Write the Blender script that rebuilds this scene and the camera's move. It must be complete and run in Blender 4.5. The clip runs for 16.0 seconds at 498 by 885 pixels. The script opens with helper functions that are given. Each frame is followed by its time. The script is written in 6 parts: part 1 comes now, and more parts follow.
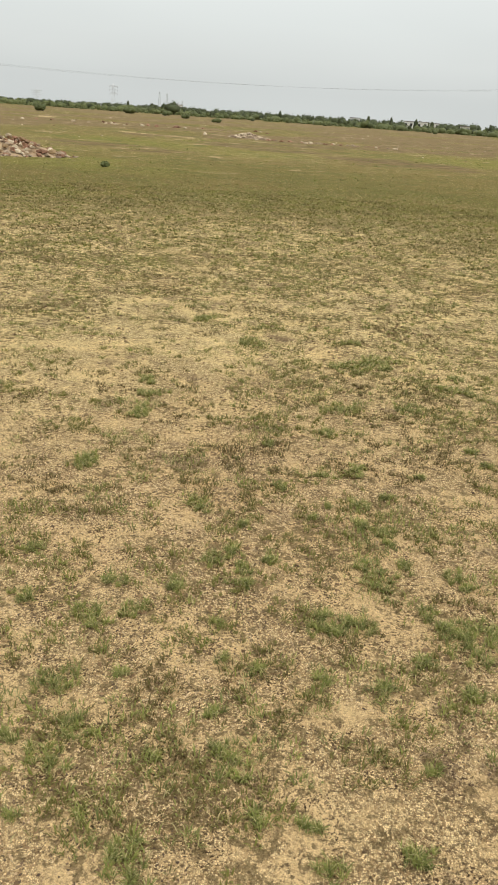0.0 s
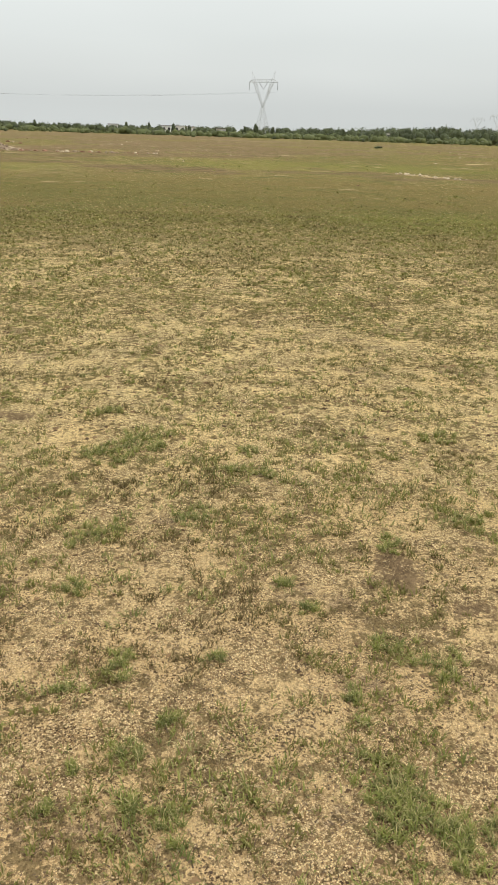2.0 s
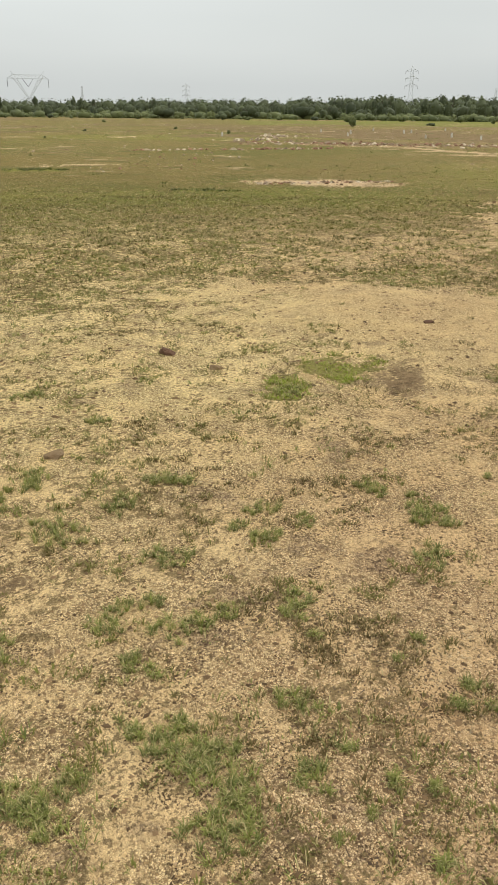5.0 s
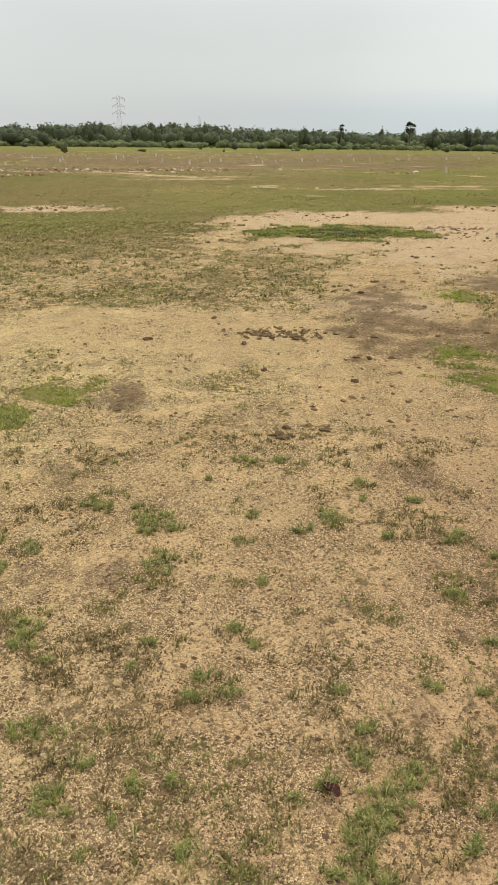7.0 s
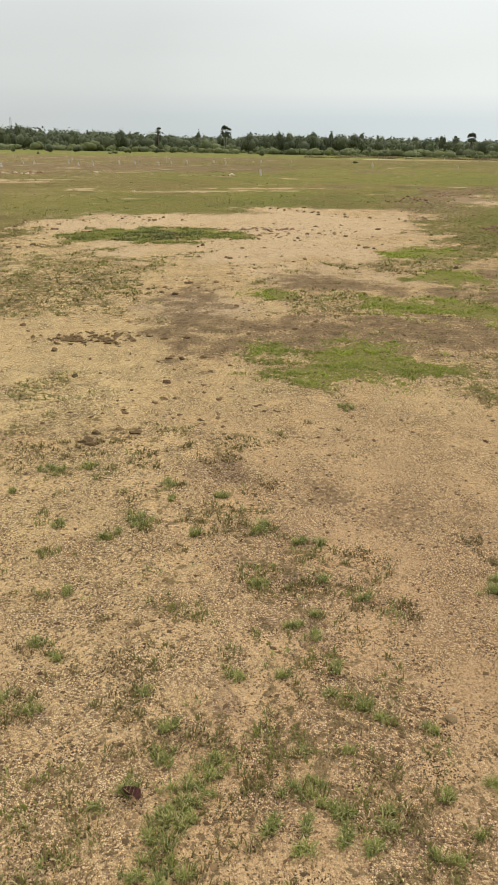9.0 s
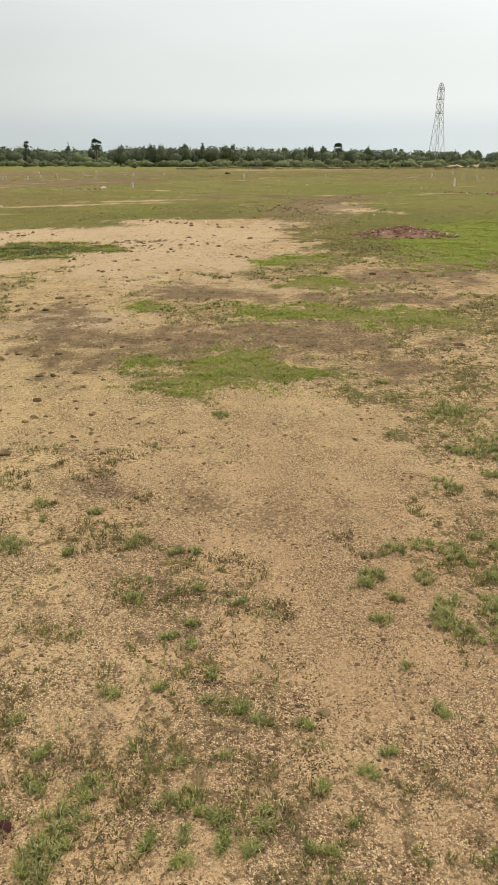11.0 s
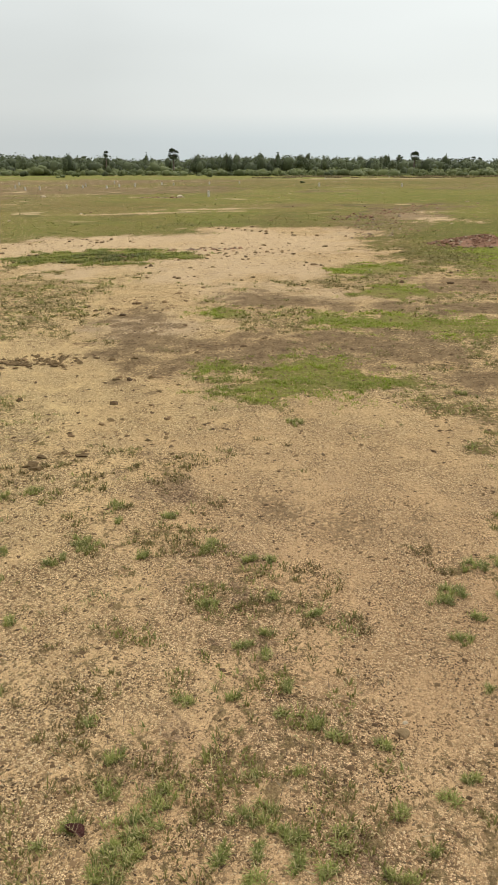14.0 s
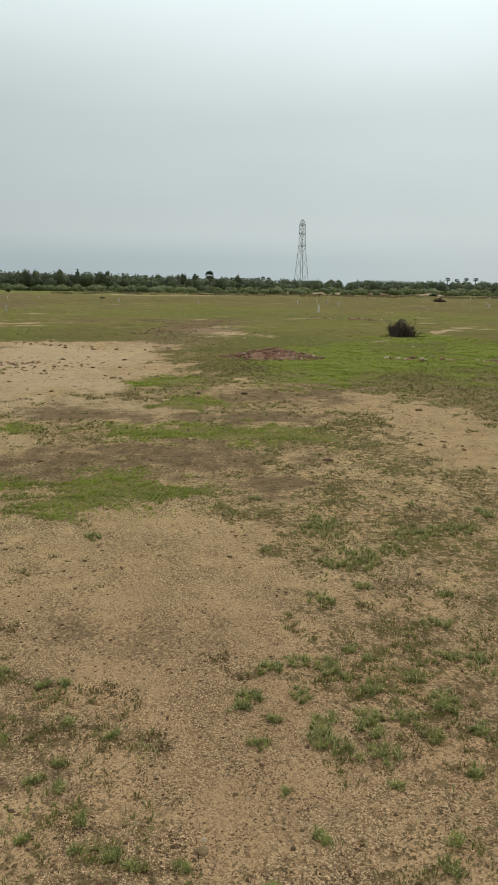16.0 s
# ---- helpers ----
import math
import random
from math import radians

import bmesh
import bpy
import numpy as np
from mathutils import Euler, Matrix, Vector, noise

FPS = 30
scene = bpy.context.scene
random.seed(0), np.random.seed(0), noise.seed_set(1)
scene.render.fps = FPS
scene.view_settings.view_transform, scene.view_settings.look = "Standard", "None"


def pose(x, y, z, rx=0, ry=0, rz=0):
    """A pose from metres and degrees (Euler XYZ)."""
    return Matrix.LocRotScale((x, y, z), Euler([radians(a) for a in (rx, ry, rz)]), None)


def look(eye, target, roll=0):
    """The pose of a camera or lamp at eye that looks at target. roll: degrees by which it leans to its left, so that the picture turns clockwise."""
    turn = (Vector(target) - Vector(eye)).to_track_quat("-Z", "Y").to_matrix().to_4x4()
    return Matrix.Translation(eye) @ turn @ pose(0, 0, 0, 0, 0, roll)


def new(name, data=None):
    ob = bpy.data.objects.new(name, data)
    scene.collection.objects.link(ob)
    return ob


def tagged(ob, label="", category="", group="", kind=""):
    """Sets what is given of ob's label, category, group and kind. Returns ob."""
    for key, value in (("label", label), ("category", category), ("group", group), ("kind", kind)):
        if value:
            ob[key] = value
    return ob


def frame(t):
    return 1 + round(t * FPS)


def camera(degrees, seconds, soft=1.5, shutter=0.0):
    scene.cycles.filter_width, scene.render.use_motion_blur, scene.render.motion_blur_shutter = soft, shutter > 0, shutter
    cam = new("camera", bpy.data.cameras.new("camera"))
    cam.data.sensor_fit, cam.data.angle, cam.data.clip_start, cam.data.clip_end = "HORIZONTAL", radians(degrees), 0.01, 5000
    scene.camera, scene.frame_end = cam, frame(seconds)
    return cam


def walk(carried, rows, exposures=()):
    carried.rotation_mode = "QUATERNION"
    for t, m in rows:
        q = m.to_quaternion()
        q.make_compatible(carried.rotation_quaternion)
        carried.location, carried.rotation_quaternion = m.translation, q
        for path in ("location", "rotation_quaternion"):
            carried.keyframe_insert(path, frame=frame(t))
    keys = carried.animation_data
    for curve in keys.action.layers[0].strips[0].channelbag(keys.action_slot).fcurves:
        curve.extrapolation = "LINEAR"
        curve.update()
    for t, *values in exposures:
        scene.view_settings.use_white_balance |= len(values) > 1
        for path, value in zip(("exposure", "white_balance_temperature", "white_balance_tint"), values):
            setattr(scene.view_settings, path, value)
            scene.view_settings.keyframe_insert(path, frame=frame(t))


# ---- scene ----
cam = camera(35.5, 16.0, soft=1.7)
PATH = [
    (0, (0.096, -0.02, 1.473), (0.076, 1.825, 0.7), 3.9),
    (0.5, (0.247, 0.388, 1.46), (0.452, 2.239, 0.731), 3.8),
    (1, (0.302, 0.791, 1.484), (0.644, 2.623, 0.755), 2.5),
    (1.5, (0.376, 1.149, 1.453), (0.73, 2.968, 0.701), 2.0),
    (2, (0.425, 1.339, 1.456), (0.903, 3.135, 0.718), 1.8),
    (2.5, (0.443, 1.392, 1.475), (1.216, 3.09, 0.753), 2.1),
    (3, (0.461, 1.394, 1.469), (1.462, 2.957, 0.723), 3.9),
    (3.5, (0.481, 1.367, 1.467), (1.597, 2.849, 0.72), 3.4),
    (3.7, (0.493, 1.354, 1.466), (1.652, 2.804, 0.72), 3.0),
    (5.8, (0.556, 1.238, 1.461), (2.137, 2.204, 0.708), 1.0),
    (6, (0.551, 1.24, 1.455), (2.175, 2.149, 0.722), 1.4),
    (6.5, (0.561, 1.179, 1.459), (2.268, 1.942, 0.748), 0.7),
    (7, (0.577, 1.12, 1.452), (2.328, 1.765, 0.733), 0.4),
    (7.5, (0.593, 1.08, 1.451), (2.377, 1.636, 0.739), 0.1),
    (8, (0.597, 1.047, 1.453), (2.414, 1.499, 0.749), 0.8),
    (8.5, (0.604, 1.014, 1.453), (2.437, 1.367, 0.736), 0.7),
    (9, (0.613, 0.973, 1.448), (2.466, 1.221, 0.739), 0.8),
    (9.5, (0.605, 0.934, 1.453), (2.481, 1.044, 0.768), 1.1),
    (10, (0.6, 0.9, 1.454), (2.479, 0.931, 0.769), 0.9),
    (10.2, (0.614, 0.883, 1.445), (2.49, 0.887, 0.751), 0.4),
    (12.3, (0.614, 0.88, 1.446), (2.498, 0.831, 0.778), 0.1),
    (12.5, (0.617, 0.884, 1.45), (2.502, 0.844, 0.785), 0.2),
    (13, (0.626, 0.907, 1.441), (2.508, 0.944, 0.766), 0.1),
    (13.5, (0.645, 0.926, 1.428), (2.521, 1.061, 0.747), -0.3),
    (14, (0.652, 0.925, 1.429), (2.534, 1.069, 0.766), -0.2),
    (14.5, (0.644, 0.923, 1.444), (2.55, 1.025, 0.849), 0.1),
    (15, (0.629, 0.905, 1.451), (2.572, 0.859, 0.979), 1.0),
    (15.5, (0.614, 0.876, 1.456), (2.555, 0.67, 1.021), 0.8),
    (16, (0.6, 0.848, 1.458), (2.532, 0.508, 1.066), 0.7),
]
walk(cam, [(t, look(eye, target, roll)) for t, eye, target, roll in PATH], [(0.0, -0.08, 6500, 10), (5.0, -0.08, 6500, 10), (8.5, -0.12, 6500, 10), (14.2, -0.13, 6500, 10), (14.7, -0.32, 6450, 9), (15.2, -0.52, 6300, 7), (15.6, -0.62, 6200, 6), (16.0, -0.66, 6150, 5)])

# ---- world and sun ----
SUN_AZ, SUN_EL = 128.0, 58.0


def bearing(az, r, z=0.0):
    """A point r metres from the middle of the walk, az degrees clockwise from north (+y)."""
    return Vector((0.5 + r * math.sin(radians(az)), 1.0 + r * math.cos(radians(az)), z))


def link_nodes(tree, pairs):
    for a, b in pairs:
        tree.links.new(a, b)


def sky():
    world = bpy.data.worlds.new("overcast_sky")
    scene.world = world
    world.use_nodes = True
    tree = world.node_tree
    nodes = tree.nodes
    nodes.clear()
    out = nodes.new("ShaderNodeOutputWorld")
    back = nodes.new("ShaderNodeBackground")
    tex = nodes.new("ShaderNodeTexSky")
    tex.sky_type, tex.sun_disc = "NISHITA", False
    tex.sun_elevation, tex.sun_rotation = radians(SUN_EL), radians(SUN_AZ)
    tex.dust_density, tex.air_density = 4.0, 1.2
    dim = nodes.new("ShaderNodeMix")
    dim.data_type, dim.blend_type = "RGBA", "MULTIPLY"
    dim.inputs[0].default_value = 1.0
    dim.inputs[7].default_value = (0.09, 0.09, 0.09, 1)
    coord = nodes.new("ShaderNodeTexCoord")
    split = nodes.new("ShaderNodeSeparateXYZ")
    # The cloud deck: grey-blue low down, white higher up, brightest overhead.
    deck = nodes.new("ShaderNodeValToRGB")
    stops = [(0.0, (0.73, 0.765, 0.75)), (0.030, (0.72, 0.755, 0.74)), (0.065, (0.79, 0.825, 0.805)), (0.10, (0.81, 0.85, 0.83)), (0.20, (0.95, 0.995, 0.975)), (0.32, (1.36, 1.42, 1.39)), (0.7, (1.52, 1.54, 1.50)), (1.0, (1.52, 1.54, 1.50))]
    ramp = deck.color_ramp
    for n, (at, colour) in enumerate(stops):
        step = ramp.elements[n] if n < 2 else ramp.elements.new(at)
        step.position, step.color = at, (*colour, 1)
    flat = nodes.new("ShaderNodeMapping")
    flat.inputs["Scale"].default_value = (1.2, 1.2, 5.0)
    puff = nodes.new("ShaderNodeTexNoise")
    puff.inputs["Scale"].default_value, puff.inputs["Detail"].default_value, puff.inputs["Roughness"].default_value = 1.3, 3.0, 0.45
    shade = nodes.new("ShaderNodeMapRange")
    shade.inputs["From Min"].default_value, shade.inputs["From Max"].default_value = 0.3, 0.7
    shade.inputs["To Min"].default_value, shade.inputs["To Max"].default_value = 0.93, 1.06
    cloud = nodes.new("ShaderNodeMix")
    cloud.data_type, cloud.blend_type = "RGBA", "MULTIPLY"
    cloud.inputs[0].default_value = 1.0
    # The cloud is thinner towards the sun.
    toward = nodes.new("ShaderNodeVectorMath")
    toward.operation = "DOT_PRODUCT"
    toward.inputs[1].default_value = (math.sin(radians(SUN_AZ)), math.cos(radians(SUN_AZ)), 0.0)
    glow = nodes.new("ShaderNodeMapRange")
    for k, value in enumerate((0.60, 0.94, 0.975, 1.20)):
        glow.inputs[k + 1].default_value = value
    thin = nodes.new("ShaderNodeMix")
    thin.data_type, thin.blend_type = "RGBA", "MULTIPLY"
    thin.inputs[0].default_value = 1.0
    link_nodes(tree, [(coord.outputs["Generated"], toward.inputs[0]), (toward.outputs["Value"], glow.inputs[0]), (glow.outputs[0], thin.inputs[7]), (cloud.outputs[2], thin.inputs[6])])
    veil = nodes.new("ShaderNodeMix")
    veil.data_type = "RGBA"
    veil.inputs[0].default_value = 0.93
    # A low blue-grey bank of cloud to the east.
    low, east = nodes.new("ShaderNodeMapRange"), nodes.new("ShaderNodeMapRange")
    for node, values in ((low, (0.035, 0.062, 1.0, 0.0)), (east, (0.90, 1.0, 0.0, 1.0))):
        for k, value in enumerate(values):
            node.inputs[k + 1].default_value = value
    both = nodes.new("ShaderNodeMath")
    both.operation = "MULTIPLY"
    bank = nodes.new("ShaderNodeMix")
    bank.data_type, bank.blend_type = "RGBA", "MULTIPLY"
    bank.inputs[7].default_value = (0.88, 0.925, 0.955, 1)
    link_nodes(tree, [(split.outputs["Z"], low.inputs[0]), (split.outputs["X"], east.inputs[0]), (low.outputs[0], both.inputs[0]), (east.outputs[0], both.inputs[1]), (both.outputs[0], bank.inputs[0]), (thin.outputs[2], bank.inputs[6])])
    link_nodes(tree, [(tex.outputs[0], dim.inputs[6]), (coord.outputs["Generated"], split.inputs[0]), (split.outputs["Z"], deck.inputs[0]), (coord.outputs["Generated"], flat.inputs[0]), (flat.outputs[0], puff.inputs["Vector"]), (puff.outputs[0], shade.inputs[0]), (deck.outputs[0], cloud.inputs[6]), (shade.outputs[0], cloud.inputs[7]), (dim.outputs[2], veil.inputs[6]), (bank.outputs[2], veil.inputs[7]), (veil.outputs[2], back.inputs[0]), (back.outputs[0], out.inputs[0])])


sky()
sun = new("sun", bpy.data.lights.new("sun", "SUN"))
sun.data.energy, sun.data.angle, sun.data.color = 1.5, radians(14), (1.0, 0.95, 0.86)
sun.matrix_world = look(bearing(SUN_AZ, 60 * math.cos(radians(SUN_EL)), 60 * math.sin(radians(SUN_EL))), (0.5, 1.0, 0.0))


# ---- materials ----
class Net:
    """A node material being wired: each call adds one node and gives its output."""

    def __init__(self, name, rough=0.9, metal=0.0):
        self.mat = bpy.data.materials.new(name)
        self.mat.use_nodes = True
        self.tree = self.mat.node_tree
        self.shader = self.tree.nodes["Principled BSDF"]
        self.shader.inputs["Roughness"].default_value = rough
        self.shader.inputs["Metallic"].default_value = metal
        self.shader.inputs["Specular IOR Level"].default_value = 0.25

    def put(self, socket, value):
        if hasattr(value, "is_linked"):
            self.tree.links.new(value, socket)
        elif isinstance(value, tuple) and len(value) == 3 and socket.type == "RGBA":
            socket.default_value = (*value, 1)
        else:
            socket.default_value = value

    def spot(self):
        return self.tree.nodes.new("ShaderNodeNewGeometry").outputs["Position"]

    def island(self):
        return self.tree.nodes.new("ShaderNodeNewGeometry").outputs["Random Per Island"]

    def each(self):
        return self.tree.nodes.new("ShaderNodeObjectInfo").outputs["Random"]

    def local(self):
        return self.tree.nodes.new("ShaderNodeTexCoord").outputs["Object"]

    def attr(self, name):
        node = self.tree.nodes.new("ShaderNodeAttribute")
        node.attribute_name = name
        return node.outputs["Fac"]

    def noise(self, where, scale, detail=3.0, rough=0.55):
        node = self.tree.nodes.new("ShaderNodeTexNoise")
        self.put(node.inputs["Vector"], where)
        node.inputs["Scale"].default_value, node.inputs["Detail"].default_value, node.inputs["Roughness"].default_value = scale, detail, rough
        return node.outputs[0]

    def cells(self, where, scale, what="Distance", feature="F1"):
        node = self.tree.nodes.new("ShaderNodeTexVoronoi")
        node.feature = feature
        self.put(node.inputs["Vector"], where)
        node.inputs["Scale"].default_value = scale
        return node.outputs[what]

    def span(self, value, a, b, lo=0.0, hi=1.0):
        node = self.tree.nodes.new("ShaderNodeMapRange")
        self.put(node.inputs[0], value)
        for n, v in enumerate((a, b, lo, hi)):
            self.put(node.inputs[n + 1], v)
        return node.outputs[0]

    def sums(self, op, a, b=0.0):
        node = self.tree.nodes.new("ShaderNodeMath")
        node.operation = op
        self.put(node.inputs[0], a)
        self.put(node.inputs[1], b)
        return node.outputs[0]

    def mix(self, fac, a, b, blend="MIX"):
        node = self.tree.nodes.new("ShaderNodeMix")
        node.data_type, node.blend_type = "RGBA", blend
        self.put(node.inputs[0], fac)
        self.put(node.inputs[6], a)
        self.put(node.inputs[7], b)
        return node.outputs[2]

    def colour(self, value):
        self.put(self.shader.inputs["Base Color"], value)
        return self

    def relief(self, height, strength=0.4, distance=0.01):
        node = self.tree.nodes.new("ShaderNodeBump")
        node.inputs["Strength"].default_value, node.inputs["Distance"].default_value = strength, distance
        self.put(node.inputs["Height"], height)
        self.tree.links.new(node.outputs[0], self.shader.inputs["Normal"])
        return self

    def thin(self, value, amount):
        """Leaves let some light through."""
        leaf = self.tree.nodes.new("ShaderNodeBsdfTranslucent")
        self.put(leaf.inputs[0], value)
        both = self.tree.nodes.new("ShaderNodeMixShader")
        both.inputs[0].default_value = amount
        out = self.tree.nodes["Material Output"]
        self.tree.links.new(self.shader.outputs[0], both.inputs[1])
        self.tree.links.new(leaf.outputs[0], both.inputs[2])
        self.tree.links.new(both.outputs[0], out.inputs[0])
        return self


def soil_material():
    n = Net("sandy_ground", 0.97)
    n.shader.inputs["Specular IOR Level"].default_value = 0.03
    p = n.spot()
    broad, wide, mid, fine = n.noise(p, 0.55, 4), n.noise(p, 1.7, 5, 0.6), n.noise(p, 5.5, 4, 0.62), n.noise(p, 46, 3, 0.65)
    smooth, turf = n.attr("smoothness"), n.attr("turf")
    # Sand with a browner crust in places.
    sand = n.mix(n.span(broad, 0.35, 0.65), (0.655, 0.475, 0.268), (0.60, 0.415, 0.230))
    sand = n.mix(n.span(wide, 0.50, 0.70, 0.0, 0.32), sand, (0.36, 0.225, 0.112))
    sand = n.mix(n.span(mid, 0.52, 0.68, 0.0, 0.22), sand, (0.29, 0.182, 0.092))
    sand = n.mix(n.sums("MULTIPLY", smooth, 0.45), sand, n.mix(n.span(fine, 0.35, 0.65), (0.53, 0.375, 0.215), (0.37, 0.250, 0.140)))
    # Coarse grit in drifts: pale and brown grains a few millimetres wide over dark gaps.
    tone, grain = n.cells(p, 190, "Color"), n.cells(p, 190, "Distance", "DISTANCE_TO_EDGE")
    grit = n.mix(n.span(tone, 0.25, 0.75), (0.30, 0.193, 0.100), (0.82, 0.635, 0.385))
    grit = n.mix(n.span(grain, 0.03, 0.12), (0.165, 0.105, 0.060), grit)
    gritty = n.span(n.sums("ADD", n.noise(p, 2.9, 5, 0.66), n.sums("MULTIPLY", fine, 0.25)), 0.545, 0.68, 0.22, 0.92)
    soil = n.mix(n.sums("MULTIPLY", gritty, n.span(smooth, 0.0, 1.0, 1.0, 0.82)), sand, grit)
    # Thin dark crusts of moss and dried slime.
    crust = n.sums("MULTIPLY", n.span(n.noise(p, 2.1, 6, 0.72), 0.565, 0.625), n.span(n.noise(p, 75, 3, 0.7), 0.40, 0.60, 0.25, 0.85))
    soil = n.mix(n.sums("MULTIPLY", crust, n.span(smooth, 0.0, 0.8, 1.0, 0.35)), soil, n.mix(n.span(tone, 0.3, 0.7), (0.125, 0.085, 0.062), (0.255, 0.180, 0.125)))
    # The north of the field is paler and yellower, the trodden east pinker.
    soil = n.mix(1.0, soil, n.mix(n.attr("paleness"), (0.98, 0.895, 0.86), (1.34, 1.43, 1.21)), "MULTIPLY")
    # Lumps and hollows a few centimetres wide, roughest where hooves have broken the crust. The hollows' shade and the
    # tops' light are put into the soil colour.
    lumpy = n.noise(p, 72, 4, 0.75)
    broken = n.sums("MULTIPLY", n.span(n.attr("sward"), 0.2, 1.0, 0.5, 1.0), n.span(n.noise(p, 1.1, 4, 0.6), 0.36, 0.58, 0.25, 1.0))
    # Shadow in the gaps between lumps, multiplied into the colour.
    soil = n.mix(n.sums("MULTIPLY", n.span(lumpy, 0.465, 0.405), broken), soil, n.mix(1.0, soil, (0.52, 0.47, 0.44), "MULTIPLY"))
    # Lit tops of the lumps, likewise as colour.
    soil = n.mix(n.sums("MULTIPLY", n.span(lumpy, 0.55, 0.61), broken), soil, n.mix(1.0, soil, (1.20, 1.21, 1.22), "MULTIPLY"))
    # Dark litter of dead leaf, bark and dung, in drifts.
    drift = n.span(n.sums("SUBTRACT", n.noise(p, 6.5, 4, 0.6), n.sums("MULTIPLY", smooth, 0.03)), 0.46, 0.60, 0.35, 1.0)
    speck = n.sums("MULTIPLY", n.span(n.noise(p, 135, 3, 0.65), 0.542, 0.562), drift)
    soil = n.mix(n.sums("MULTIPLY", speck, 0.95), soil, n.mix(n.span(tone, 0.2, 0.8), (0.036, 0.022, 0.014), (0.100, 0.060, 0.035)))
    # Bits of dung, bark and withered sprigs a finger wide, thinner on the bare sand.
    strew = n.span(n.noise(p, 3.7, 4, 0.6), 0.40, 0.60, 0.35, 1.0)
    bits = n.sums("MULTIPLY", n.span(n.noise(p, 56, 3, 0.75), 0.548, 0.575), n.sums("MULTIPLY", strew, n.span(smooth, 0.0, 1.0, 0.9, 0.55)))
    soil = n.mix(bits, soil, n.mix(n.span(tone, 0.25, 0.75), (0.085, 0.055, 0.030), (0.185, 0.128, 0.066)))
    pale = n.sums("MULTIPLY", n.attr("pale"), n.span(mid, 0.36, 0.60, 1.0, 0.6))
    soil = n.mix(n.sums("MULTIPLY", pale, 0.85), soil, n.mix(n.span(fine, 0.3, 0.7), (0.57, 0.425, 0.268), (0.46, 0.328, 0.195)))
    wet = n.attr("damp")
    damp = n.sums("ADD", wet, n.sums("ADD", n.span(mid, 0.25, 0.75, -0.75, 0.75), n.span(fine, 0.2, 0.8, -1.0, 1.0)))
    damp = n.sums("MULTIPLY", n.span(damp, 0.10, 0.80), n.span(wet, 0.0, 0.5, 0.0, 0.90))
    soil = n.mix(damp, soil, n.mix(n.span(n.noise(p, 11, 5, 0.75), 0.40, 0.60), (0.092, 0.061, 0.034), (0.235, 0.160, 0.088)))
    # Dead brown thatch in clumps, then living turf where the plants close up.
    tuft = n.sums("ADD", n.span(n.noise(p, 13, 4, 0.62), 0.25, 0.75, 0.0, 0.66), n.span(n.noise(p, 42, 3, 0.65), 0.25, 0.75, 0.0, 0.34))
    close = n.attr("close")
    reach = n.sums("ADD", tuft, n.span(turf, 0.0, 1.0, -0.235, 0.21))
    near = n.sums("ADD", n.attr("stand"), n.span(n.noise(p, 17, 5, 0.74), 0.25, 0.75, -0.36, 0.36))
    thatch = n.mix(n.span(n.noise(p, 120, 3, 0.7), 0.42, 0.58), (0.075, 0.052, 0.026), (0.215, 0.152, 0.072))
    thick = n.sums("MULTIPLY", n.sums("MULTIPLY", n.attr("sward"), n.span(reach, 0.475, 0.515)), n.span(turf, 0.03, 0.15, 0.0, 0.85))
    soil = n.mix(n.sums("MULTIPLY", thick, n.sums("SUBTRACT", 1.0, close)), soil, thatch)
    soil = n.mix(n.sums("MULTIPLY", n.span(near, 0.545, 0.595, 0.0, 0.70), close), soil, thatch)
    green = n.mix(n.span(n.sums("ADD", n.noise(p, 0.45, 4, 0.6), n.noise(p, 0.07, 3)), 0.82, 1.18), (0.208, 0.162, 0.054), (0.145, 0.142, 0.038))
    green = n.mix(n.attr("lush"), green, n.mix(n.span(mid, 0.3, 0.7), (0.180, 0.225, 0.030), (0.245, 0.275, 0.040)))
    green = n.mix(n.span(n.noise(p, 34, 3, 0.65), 0.46, 0.58, 0.0, 0.85), green, n.mix(0.62, green, (0.05, 0.035, 0.018)))
    living = n.sums("MULTIPLY", n.sums("MULTIPLY", n.attr("sward"), n.span(reach, 0.535, 0.585)), n.span(turf, 0.30, 0.62, 0.0, 0.92))
    soil = n.mix(n.sums("MULTIPLY", living, n.sums("SUBTRACT", 1.0, close)), soil, green)
    soil = n.mix(n.sums("MULTIPLY", n.sums("MULTIPLY", n.span(near, 0.55, 0.61), n.attr("sward")), n.sums("MULTIPLY", close, 0.55)), soil, green)
    # Farther off: reddish broken ground, yellow-green meadow, dark rank clumps and bald spots.
    out = n.attr("outfield")
    rusty = n.noise(p, 0.16, 6, 0.68)
    ruddy = n.span(n.sums("ADD", n.attr("ruddy"), n.span(rusty, 0.3, 0.7, -0.55, 0.55)), 0.40, 0.62, 0.0, 0.75)
    soil = n.mix(n.sums("MULTIPLY", ruddy, out), soil, n.mix(n.span(n.noise(p, 1.3, 5, 0.7), 0.42, 0.58), (0.115, 0.079, 0.043), (0.210, 0.146, 0.080)))
    soil = n.mix(n.span(n.sums("ADD", n.attr("meadow"), n.span(rusty, 0.3, 0.7, -0.35, 0.35)), 0.35, 0.75), soil, n.mix(n.span(n.noise(p, 0.5, 4, 0.6), 0.4, 0.6), (0.140, 0.150, 0.040), (0.195, 0.185, 0.048)))
    rank = n.span(n.noise(p, 0.62, 6, 0.72), 0.56, 0.62, 0.0, 0.75)
    soil = n.mix(n.sums("MULTIPLY", rank, out), soil, (0.105, 0.105, 0.034))
